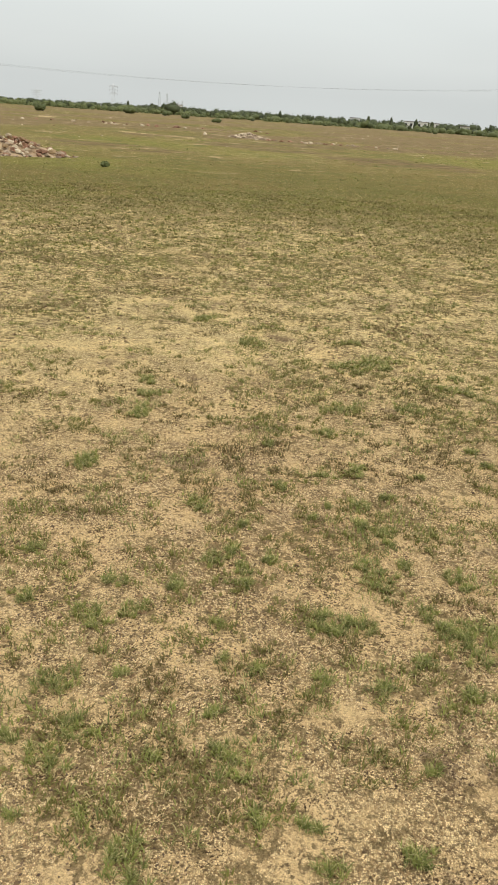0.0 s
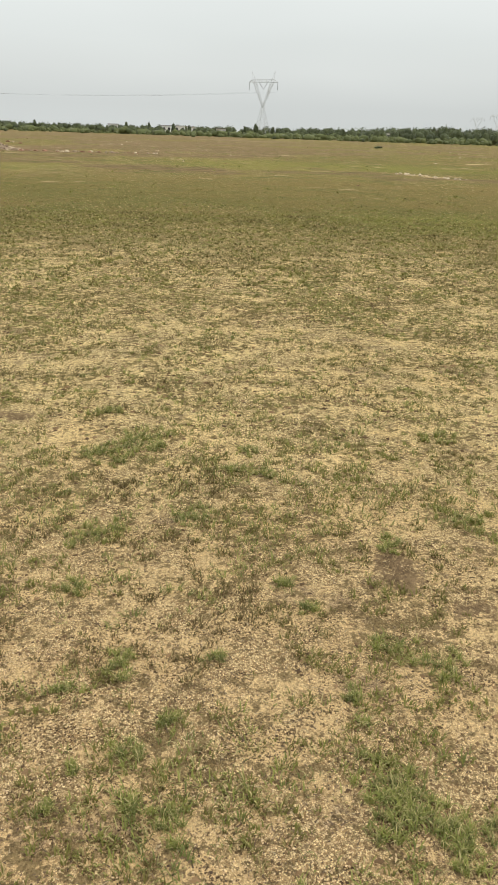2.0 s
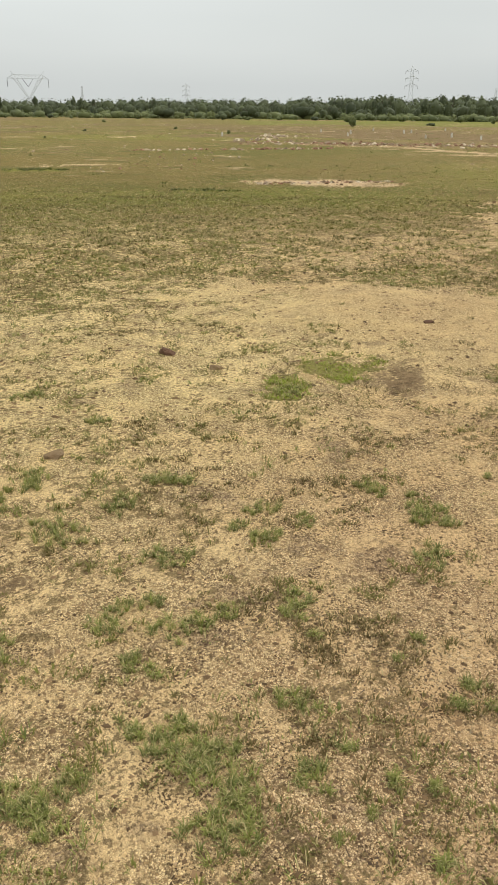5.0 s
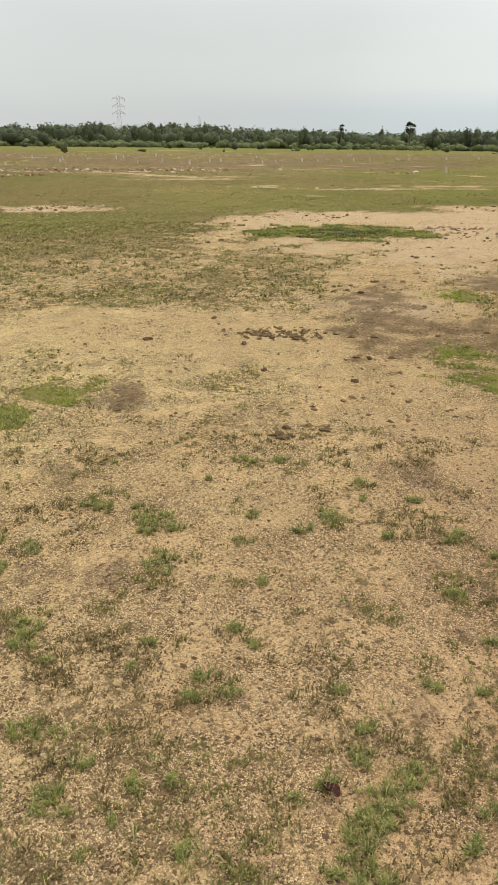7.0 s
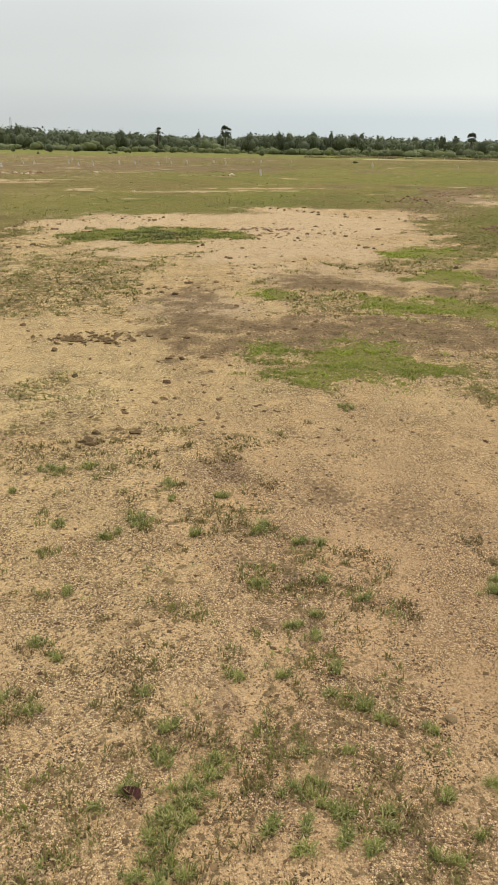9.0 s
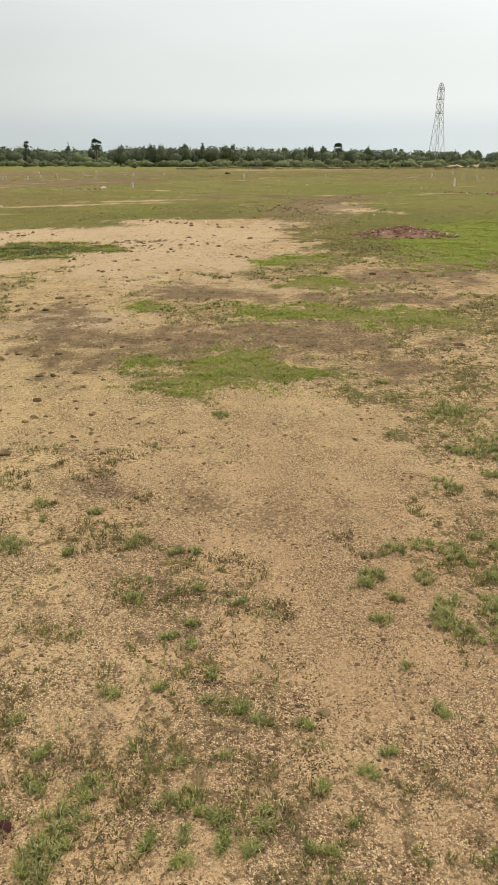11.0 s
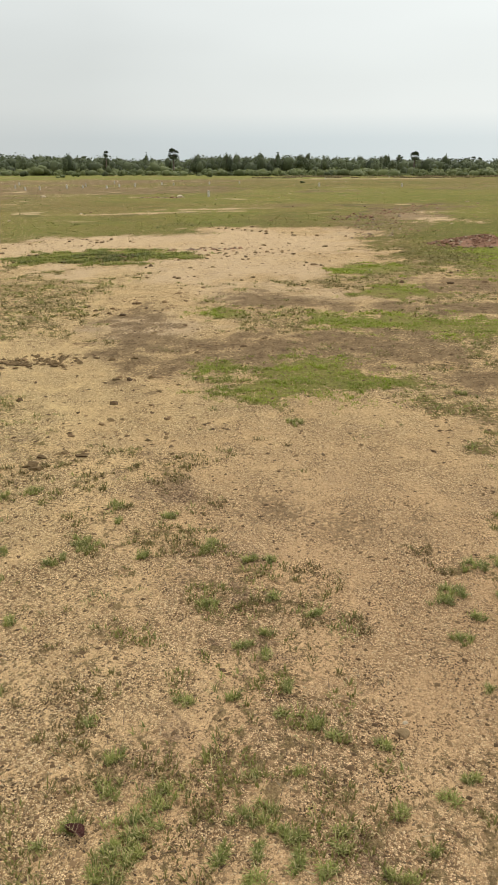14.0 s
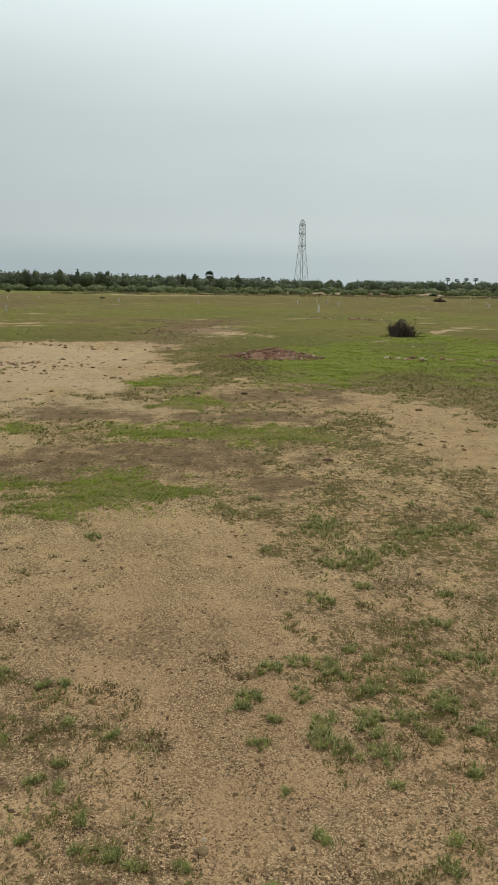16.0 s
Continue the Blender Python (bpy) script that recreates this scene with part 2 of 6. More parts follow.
    bald = n.span(n.sums("ADD", n.noise(p, 0.30, 6, 0.75), n.sums("MULTIPLY", n.attr("ruddy"), 0.02)), 0.610, 0.650, 0.0, 0.85)
    soil = n.mix(n.sums("MULTIPLY", bald, out), soil, (0.47, 0.345, 0.20))
    # The sandy cart track before the scrub.
    soil = n.mix(n.sums("MULTIPLY", n.attr("track"), n.span(n.noise(p, 0.8, 5, 0.7), 0.35, 0.55, 0.6, 0.95)), soil, (0.56, 0.43, 0.275))
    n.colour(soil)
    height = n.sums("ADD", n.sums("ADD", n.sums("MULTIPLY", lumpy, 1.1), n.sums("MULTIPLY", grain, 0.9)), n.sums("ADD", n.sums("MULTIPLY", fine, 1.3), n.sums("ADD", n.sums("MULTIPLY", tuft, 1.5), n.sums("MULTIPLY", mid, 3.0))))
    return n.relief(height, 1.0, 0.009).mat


def blade_material(name, young, old, dry, dryness=0.25):
    n = Net(name, 0.6)
    r, tint = n.island(), n.attr("tint")
    leaf = n.mix(tint, young, old)
    leaf = n.mix(n.span(r, 1.0 - dryness, 1.0), leaf, dry)
    n.shader.inputs["Specular IOR Level"].default_value = 0.15
    return n.colour(leaf).thin(leaf, 0.22).mat


def foliage_material(name, light, dark):
    n = Net(name, 0.65)
    r, tint = n.island(), n.attr("tint")
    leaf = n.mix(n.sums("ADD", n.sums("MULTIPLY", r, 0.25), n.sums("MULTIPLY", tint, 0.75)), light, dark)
    return n.colour(leaf).thin(leaf, 0.18).mat


def stone_material(name, pale, deep, size=9.0, rough=0.9, stain=(0.12, 0.09, 0.06)):
    n = Net(name, rough)
    p = n.local()
    base = n.mix(n.each(), pale, deep)
    base = n.mix(n.span(n.noise(p, size, 4, 0.6), 0.35, 0.68, 0.0, 0.65), base, deep)
    base = n.mix(n.span(n.noise(p, size * 5, 3), 0.58, 0.72, 0.0, 0.5), base, stain)
    return n.colour(base).relief(n.noise(p, size * 4, 4, 0.6), 0.6, 0.01).mat


def bark_material(name, pale, deep):
    n = Net(name, 0.9)
    p = n.local()
    base = n.mix(n.span(n.noise(p, 6, 4, 0.65), 0.35, 0.65), pale, deep)
    return n.colour(base).relief(n.noise(p, 25, 4), 0.7, 0.02).mat


def metal_material(name, value):
    n = Net(name, 0.55, 0.7)
    return n.colour(n.mix(n.span(n.noise(n.local(), 1.5, 3), 0.4, 0.7, 0.0, 0.5), value, tuple(0.6 * v for v in value))).mat


SOIL = soil_material()
MAROON_LEAF = stone_material("maroon_leaf", (0.17, 0.060, 0.045), (0.09, 0.036, 0.030), 40, 0.7, (0.03, 0.015, 0.012))
STRAW = stone_material("straw_ribs", (0.46, 0.36, 0.20), (0.34, 0.25, 0.13), 60, 0.8)
TUFT_GRASS = blade_material("tuft_grass", (0.272, 0.282, 0.072), (0.135, 0.150, 0.045), (0.52, 0.43, 0.21), 0.34)
FAR_TURF = blade_material("creeping_grass_far", (0.205, 0.200, 0.048), (0.142, 0.115, 0.040), (0.45, 0.36, 0.16), 0.20)
TURF_GRASS = blade_material("creeping_grass", (0.188, 0.190, 0.045), (0.138, 0.098, 0.040), (0.48, 0.38, 0.19), 0.19)
LUSH_GRASS = blade_material("lush_grass", (0.285, 0.345, 0.036), (0.160, 0.195, 0.030), (0.42, 0.34, 0.13), 0.20)
DARK_GRASS = blade_material("rank_grass", (0.235, 0.255, 0.052), (0.100, 0.110, 0.036), (0.28, 0.22, 0.10), 0.2)
DRY_WEED = blade_material("dry_weed", (0.17, 0.15, 0.065), (0.15, 0.105, 0.06), (0.27, 0.19, 0.11), 0.2)
LITTER = blade_material("dry_litter", (0.10, 0.066, 0.042), (0.20, 0.14, 0.085), (0.56, 0.45, 0.27), 0.42)
WOOD_LEAF = foliage_material("woodland_leaves", (0.102, 0.120, 0.050), (0.046, 0.058, 0.028))
SCRUB_LEAF = foliage_material("scrub_leaves", (0.165, 0.182, 0.062), (0.082, 0.100, 0.038))
PALM_LEAF = foliage_material("palm_leaves", (0.095, 0.115, 0.055), (0.045, 0.056, 0.030))
CLOD = stone_material("soil_clod", (0.250, 0.165, 0.075), (0.135, 0.088, 0.042), 30, 0.95, (0.09, 0.058, 0.032))
TAN_STONE = stone_material("tan_fieldstone", (0.31, 0.215, 0.11), (0.20, 0.13, 0.068), 25)
BROWN_STONE = stone_material("brown_fieldstone", (0.15, 0.078, 0.042), (0.085, 0.045, 0.028), 30)
RED_STONE = stone_material("red_rubble", (0.36, 0.195, 0.120), (0.185, 0.098, 0.062), 8)
PALE_STONE = stone_material("pale_rubble", (0.66, 0.56, 0.41), (0.40, 0.31, 0.205), 8)
GREY_STONE = stone_material("grey_rubble", (0.38, 0.29, 0.20), (0.20, 0.14, 0.095), 8)
LIME_WASH = stone_material("limewashed_stone", (0.60, 0.57, 0.49), (0.40, 0.36, 0.29), 6, 0.85, (0.35, 0.30, 0.22))
MOUND_EARTH = stone_material("heaped_earth", (0.46, 0.335, 0.205), (0.31, 0.215, 0.13), 1.5)
BARK = bark_material("bark", (0.13, 0.10, 0.075), (0.06, 0.045, 0.035))
TWIG = bark_material("dead_twigs", (0.105, 0.075, 0.055), (0.045, 0.033, 0.026))
GALVANISED = metal_material("galvanised_steel", (0.62, 0.63, 0.63))
WIRE = metal_material("weathered_conductor", (0.40, 0.42, 0.44))
GLASS_DISC = stone_material("insulator_glaze", (0.16, 0.15, 0.15), (0.10, 0.09, 0.09), 3, 0.3)
PLASTER = stone_material("white_plaster", (0.78, 0.77, 0.73), (0.62, 0.60, 0.55), 0.6, 0.85)
ROOFING = stone_material("grey_roof", (0.30, 0.28, 0.26), (0.2, 0.18, 0.17), 0.6, 0.85)
DARK_OPENING = stone_material("dark_opening", (0.05, 0.05, 0.05), (0.03, 0.03, 0.03), 1)


# ---- the lie of the land ----
def lattice(x, y, seed):
    """Smooth random values between 0 and 1, one metre apart."""
    xi, yi = np.floor(x).astype(np.int64), np.floor(y).astype(np.int64)
    fx, fy = x - xi, y - yi
    fx, fy = fx * fx * (3 - 2 * fx), fy * fy * (3 - 2 * fy)

    def at(a, b):
        h = (a * 374761393 + b * 668265263 + seed * 144269504) & 0xFFFFFFFF
        h = ((h ^ (h >> 13)) * 1274126177) & 0xFFFFFFFF
        return ((h ^ (h >> 16)) & 0xFFFF) / 65535.0

    low = at(xi, yi) * (1 - fx) + at(xi + 1, yi) * fx
    high = at(xi, yi + 1) * (1 - fx) + at(xi + 1, yi + 1) * fx
    return low * (1 - fy) + high * fy


def rough(x, y, size, seed, octaves=4):
    total, weight, k = 0.0, 0.0, 1.0 / size
    for n in range(octaves):
        total = total + lattice(x * k + 17.3 * n, y * k - 9.1 * n, seed + n) * 0.55**n
        weight, k = weight + 0.55**n, k * 2.03
    return total / weight


def ease(v, a, b):
    v = np.clip((v - a) / (b - a), 0, 1)
    return v * v * (3 - 2 * v)


def blob(x, y, area, seed=1, ragged=0.9, soft=0.22):
    """1 inside an area (middle x, y, half width across, half length along, bearing of its length), with a ragged edge."""
    cx, cy, across, along, turn = area
    s, c = math.sin(radians(turn)), math.cos(radians(turn))
    u, v = (x - cx) * c - (y - cy) * s, (x - cx) * s + (y - cy) * c
    d = np.sqrt((u / across) ** 2 + (v / along) ** 2)
    size = max(0.12, 0.7 * min(across, along))
    d = d + 1.9 * ragged * (rough(x, y, size, seed, 5) - 0.5) + 0.9 * ragged * (rough(x, y, 0.10 + 0.12 * size, seed + 40, 3) - 0.5)
    return 1 - ease(d, 1 - soft, 1 + soft)


def band(x, y, x0, y0, x1, y1, width, seed=1):
    """1 along a strip between two points."""
    along = math.hypot(x1 - x0, y1 - y0) / 2
    turn = math.degrees(math.atan2(x1 - x0, y1 - y0))
    return blob(x, y, ((x0 + x1) / 2, (y0 + y1) / 2, width, along, turn), seed, 1.1, 0.35)


def most(parts):
    total = 0.0
    for p in parts:
        total = np.maximum(total, p)
    return total


# Bare sand, open soil, wet-dark soil and lush grass: middle x, y, half width, half length, bearing.
BARE = [(16.3, 2.0, 2.3, 5.6, 86), (15.4, 4.2, 2.5, 3.2, 78), (6.4, 3.65, 2.3, 0.95, 66), (3.50, 2.00, 0.12, 0.19, 73), (4.4, 0.6, 0.6, 1.0, 95), (2.75, 0.45, 0.26, 0.5, 99), (5.5, 2.0, 0.6, 1.3, 79), (7.2, -2.75, 0.5, 1.4, 114), (10.3, -2.2, 0.5, 0.9, 107), (9.3, 2.7, 0.6, 2.0, 80), (8.6, -2.6, 0.5, 1.6, 110), (11.6, -0.9, 0.5, 0.7, 98)]
PALE_SAND = [(16.4, 2.1, 2.0, 5.0, 86), (16.0, 5.6, 1.5, 2.2, 75), (12.0, 4.6, 0.5, 1.3, 75), (16.5, 12.3, 1.5, 0.8, 55), (16.4, 11.6, 1.0, 0.5, 57), (8.0, 2.4, 0.5, 0.5, 80), (26.5, -2.4, 0.7, 2.4, 95), (12.3, 1.0, 0.3, 0.9, 92)]
DAMP = [(7.24, 1.35, 0.55, 0.5, 86), (9.6, 1.35, 0.55, 0.55, 87), (6.14, -0.30, 0.25, 0.35, 101), (9.2, -0.4, 1.0, 0.45, 99), (7.7, 2.5, 0.35, 1.3, 78), (4.64, 3.42, 0.10, 0.28, 61), (1.71, 3.28, 0.07, 0.07, 29), (1.58, 3.53, 0.08, 0.09, 27), (0.22, 5.47, 0.10, 0.12, 0), (7.3, 0.2, 0.9, 0.7, 95), (10.9, -1.2, 0.8, 0.8, 98), (6.6, 1.2, 0.9, 0.5, 88), (11.8, -2.2, 0.5, 1.4, 105)]
LUSH = [(6.08, 0.98, 0.62, 0.74, 89), (6.37, 1.58, 0.20, 0.30, 84), (8.35, -0.08, 0.95, 0.60, 97), (8.74, 1.81, 0.27, 0.36, 84), (12.79, 0.03, 0.58, 0.75, 94), (10.45, -0.18, 0.52, 0.58, 96), (4.54, 3.82, 0.24, 0.24, 56), (3.99, 3.81, 0.15, 0.20, 56), (13.4, -2.75, 0.75, 1.5, 104), (16.6, -4.3, 1.9, 3.9, 106), (17.1, -7.2, 1.0, 4.2, 115), (23.3, -8.3, 1.3, 2.2, 111)]
RANK = [(14.2, 4.45, 1.55, 1.15, 76), (14.1, 20.5, 0.9, 0.5, 35), (13.1, 12.8, 0.6, 0.26, 47), (23.85, -8.0, 0.6, 0.4, 108)]
# Thinner turf without a sharp edge.
THIN = [(4.5, 4.5, 1.1, 1.9, 46), (3.4, 3.0, 0.8, 0.9, 50), (-0.6, 4.6, 0.7, 1.5, -10), (1.7, 2.4, 0.35, 0.5, 30)]
# Greener turf without a sharp edge.
GREENER = [(13.7, 11.9, 0.9, 0.9, 50), (13.6, 10.2, 2.3, 1.6, 55), (-5.6, 22.5, 2.6, 3.2, -13), (22.0, 9.0, 3.0, 6.0, 65), (14.0, 40.0, 9.0, 8.0, 15), (30.0, -6.0, 6.0, 10.0, 100), (40.0, 40.0, 10.0, 6.0, 45), (-6.0, 38.0, 6.0, 7.0, -10), (9.0, 14.5, 3.0, 1.4, 30), (52.0, -4.0, 16.0, 14.0, 95), (27.0, 4.5, 2.0, 5.0, 85), (38.0, -16.0, 9.0, 8.0, 110)]


# Tongues of turf that reach into the bare ground.
TONGUES = [(9.75, 4.45, 0.75, 2.2, 84), (8.0, 5.1, 0.6, 1.0, 60)]


def parted(x, y):
    """Bearing and distance from the middle of the walk."""
    dx, dy = x - 0.5, y - 1.0
    # Behind the walk the bearing is folded back, so that the ground has no seam there.
    az = np.degrees(np.arctan2(dx, dy))
    return np.abs((az + 200) % 360 - 180) - 20, np.hypot(dx, dy)


def lands(x, y):
    """What the ground is like at each place, as a dictionary of values from 0 to 1."""
    az, r = parted(x, y)
    tongue = most([blob(x, y, a, 191 + n, 0.6, 0.25) for n, a in enumerate(TONGUES)])
    bare = most([blob(x, y, a, 3 + n) for n, a in enumerate(BARE)]) * (1 - tongue)
    lush = most([blob(x, y, a, 31 + n, 1.1, 0.5) for n, a in enumerate(LUSH)])
    greener = most([blob(x, y, a, 151 + n, 1.0, 0.6) for n, a in enumerate(GREENER)])
    thin = most([blob(x, y, a, 171 + n, 0.8, 0.7) for n, a in enumerate(THIN)])
    rank = most([blob(x, y, a, 61 + n, 0.7) for n, a in enumerate(RANK)])
    damp = most([blob(x, y, a, 81 + n, 1.2, 0.75) for n, a in enumerate(DAMP)])
    damp = np.maximum(damp, 0.45 * blob(x, y, (3.75, 0.85, 0.42, 0.20, 97), 99, 1.2, 0.8))
    pale = most([blob(x, y, a, 111 + n, 1.0, 0.4) for n, a in enumerate(PALE_SAND)]) * (1 - tongue)
    tracks = [band(x, y, 15.5, 34.8, 16.1, 30.3, 0.35, 131), band(x, y, 33, 15, 38, 23, 0.5, 133), band(x, y, 27, 49, 30, 52, 0.5, 134), band(x, y, 30.5, 47.5, 33, 46.5, 0.5, 135), band(x, y, 160, 62, 118, 73, 3.0, 136), band(x, y, 36, 178, 46, 155, 4.0, 137), band(x, y, 27, 9.2, 29.5, 3.5, 0.45, 138), band(x, y, 22.5, -7.2, 29.0, -12.5, 0.30, 139), band(x, y, 31, 17, 33.5, 13, 0.4, 140), band(x, y, -27, 97, -25, 90, 1.0, 141), band(x, y, -9.5, 54, -4.5, 50, 0.7, 142), band(x, y, 44.5, 10.0, 43.4, 7.5, 0.5, 143), band(x, y, 36.1, 27.5, 37.1, 21.5, 0.5, 144), band(x, y, 33.9, 19.3, 35.2, 13.8, 0.45, 145), band(x, y, 111, 70, 120, 62, 1.8, 146), band(x, y, 36, 42.3, 39, 43.3, 0.5, 147), band(x, y, 15.1, 21.8, 17.0, 20.9, 0.3, 148), band(x, y, 15.0, 13.5, 16.5, 13.6, 0.25, 149), band(x, y, 123.5, 2.6, 124.8, -16, 1.2, 150), band(x, y, 27.4, -2.0, 23.8, -3.7, 0.5, 151), band(x, y, 30.4, 6.5, 31.6, 3.2, 0.5, 152)]
    pale = np.maximum(pale, 0.9 * most(tracks))
    patch, broad, fine = rough(x, y, 1.1, 7), rough(x, y, 6.0, 11), rough(x, y, 0.22, 15, 3)
    north = 1 - ease(az, 44, 68)
    trodden = ease(az, 70, 82)
    open_turf = 0.41 + 0.115 * north + 0.12 * ease(r, 5, 8) + 0.30 * ease(r, 9, 18)
    flank = 0.16 * ease(az, 94, 104) * ease(r, 2.0, 3.0) * (1 - ease(r, 8, 11))
    near = trodden * (0.41 + flank + 0.10 * ease(r, 5, 8) + 0.46 * ease(r, 7, 15)) + (1 - trodden) * open_turf
    cover = near + (0.22 - 0.10 * north) * (patch - 0.5) + (0.22 - 0.12 * north * (1 - ease(r, 12, 25))) * (broad - 0.5) + 0.35 * (fine - 0.5) * (1 - ease(r, 8, 20))
    cover = np.clip(cover - 0.24 * thin, 0.02, 1) * (1 - 0.96 * bare) * (1 - 0.8 * pale) * (1 - 0.45 * damp)
    cover = np.maximum(np.maximum(cover, 0.66 * tongue), np.maximum(0.9 * lush, rank))
    strip = rough(x, y, 11.0, 19)
    patchy = ease(az, 12, 22) * (1 - ease(az, 46, 56))
    ruddy = (1 - 0.85 * patchy * (1 - ease(broad, 0.52, 0.6))) * ease(r, 38, 60) * (1 - ease(r, 120, 170) * ease(az, 40, 50)) * (1 - 0.9 * ease(az, 78, 92)) * ease(strip, 0.30, 0.55)
    ruddy = np.maximum(ruddy, 0.5 * ease(r, 24, 34) * ease(strip, 0.52, 0.7))
    brick = most([blob(x, y, (40.5, 25.5, 4.0, 8.5, 150), 271, 1.1, 0.5), blob(x, y, (21.5, -0.8, 1.1, 3.6, 100), 273, 1.1, 0.5), blob(x, y, (29.5, -2.2, 1.5, 6.2, 110), 275, 1.1, 0.5)])
    ruddy = np.maximum(ruddy, 0.9 * brick)
    meadow = ease(r, 105, 140) * ease(az, 44, 54) * (1 - 0.5 * ease(az, 88, 96)) * ease(broad, 0.3, 0.5)
    return {"bare": bare, "lush": lush, "greener": greener, "rank": rank, "damp": damp * (1 - 0.7 * lush), "pale": pale * (1 - lush) * (1 - rank), "cover": cover, "ruddy": ruddy, "meadow": meadow, "track": band(x, y, 132, 3.5, 128, -17.5, 1.9, 132), "outfield": ease(r, 15, 30), "sward": 0.2 + 0.8 * ease(r, 2.2, 5.5), "paleness": np.clip(0.22 + 0.30 * ease(r, 2.6, 5.5) + 0.55 * (0.48 + 0.52 * ease(r, 2.0, 4.5)) * np.maximum(1 - ease(az, 32, 62), 0.55 * (1 - ease(r, 0.8, 1.5))) - 0.15 * ease(az, 72, 90) + 0.22 * blob(x, y, (4.8, 4.3, 1.5, 1.9, 48), 97, 0.8, 0.8), 0, 1), "az": az, "r": r}


def stand(x, y, land):
    """Where the low plants stand: clumps a hand to an arm across, closer together where the cover is thick."""
    kept = (1 - 0.9 * land["bare"]) * (1 - 0.5 * land["damp"]) * (1 - 0.8 * land["pale"])
    return 0.5 + (0.30 - 0.10 * (1 - ease(land["az"], 38, 62))) * (rough(x, y, 0.36, 201, 3) - 0.5) + 0.44 * (land["cover"] - 0.5) - 0.30 * (1 - kept)


def lie(x, y):
    """The ground's height."""
    x, y = np.asarray(x, float), np.asarray(y, float)
    _, r = parted(x, y)
    h = 0.022 * (rough(x, y, 0.9, 23, 3) - 0.5) + 0.010 * (rough(x, y, 0.12, 27, 2) - 0.5) * (1 - ease(r, 6, 12))
    return h + 0.10 * (rough(x, y, 14.0, 29, 2) - 0.5) * ease(r, 9, 30)


def mesh_of(name, verts, tris, material, smooth=False, **values):
    """A mesh from arrays of vertices and triangles, with one value per vertex for each name."""
    me = bpy.data.meshes.new(name)
    verts, tris = np.asarray(verts, np.float32), np.asarray(tris, np.int32)
    me.vertices.add(len(verts))
    me.vertices.foreach_set("co", verts.ravel())
    me.loops.add(tris.size)
    me.loops.foreach_set("vertex_index", tris.ravel())
    me.polygons.add(len(tris))
    me.polygons.foreach_set("loop_start", np.arange(0, tris.size, 3, dtype=np.int32))
    me.polygons.foreach_set("loop_total", np.full(len(tris), 3, np.int32))
    me.polygons.foreach_set("use_smooth", np.full(len(tris), smooth))
    for key, value in values.items():
        me.attributes.new(key, "FLOAT", "POINT").data.foreach_set("value", np.asarray(value, np.float32))
    me.materials.append(material)
    me.update(calc_edges=True)
    return me


def part(name, data, material, parent, label=""):
    """Links a mesh (or a bmesh) as one object under a thing or a part."""
    if isinstance(data, bmesh.types.BMesh):
        me = bpy.data.meshes.new(name)
        data.to_mesh(me)
        data.free()
        me.materials.append(material)
        data = me
    ob = new(name, data)
    ob.parent = parent
    return tagged(ob, label)


def ground():
    seen = np.arange(-48, 126, 0.36)
    az = np.radians(np.r_[seen, np.arange(130, 312, 5.0)])
    r = np.r_[np.geomspace(0.25, 15.8, 250), np.geomspace(16, 190, 104), np.geomspace(196, 4200, 26)]
    a, d = np.meshgrid(az, r)
    x, y = 0.5 + d * np.sin(a), 1.0 + d * np.cos(a)
    x, y = x.ravel(), y.ravel()
    land = lands(x, y)
    turf = land["cover"] * (1 - 0.25 * land["ruddy"])
    turf = np.maximum(turf, np.maximum(land["lush"], land["rank"]) * (0.8 + 0.25 * ease(land["r"], 8, 14)))
    rows, cols = len(r), len(az)
    i, j = np.meshgrid(np.arange(rows - 1), np.arange(cols), indexing="ij")
    i, j, k = i.ravel(), j.ravel(), (j.ravel() + 1) % cols
    p, q, s, t = i * cols + j, i * cols + k, (i + 1) * cols + k, (i + 1) * cols + j
    tris = np.r_[np.c_[p, t, s], np.c_[p, s, q]]
    middle = np.c_[np.full(cols - 2, 0), np.arange(1, cols - 1), np.arange(2, cols)]
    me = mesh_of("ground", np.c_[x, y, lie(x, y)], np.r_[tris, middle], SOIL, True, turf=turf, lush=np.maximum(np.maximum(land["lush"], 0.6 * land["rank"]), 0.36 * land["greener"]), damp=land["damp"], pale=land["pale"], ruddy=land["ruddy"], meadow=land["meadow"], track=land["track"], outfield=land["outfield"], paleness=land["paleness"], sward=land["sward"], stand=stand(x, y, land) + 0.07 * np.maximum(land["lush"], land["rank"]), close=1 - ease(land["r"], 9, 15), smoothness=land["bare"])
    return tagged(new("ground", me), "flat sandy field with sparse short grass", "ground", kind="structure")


ground()


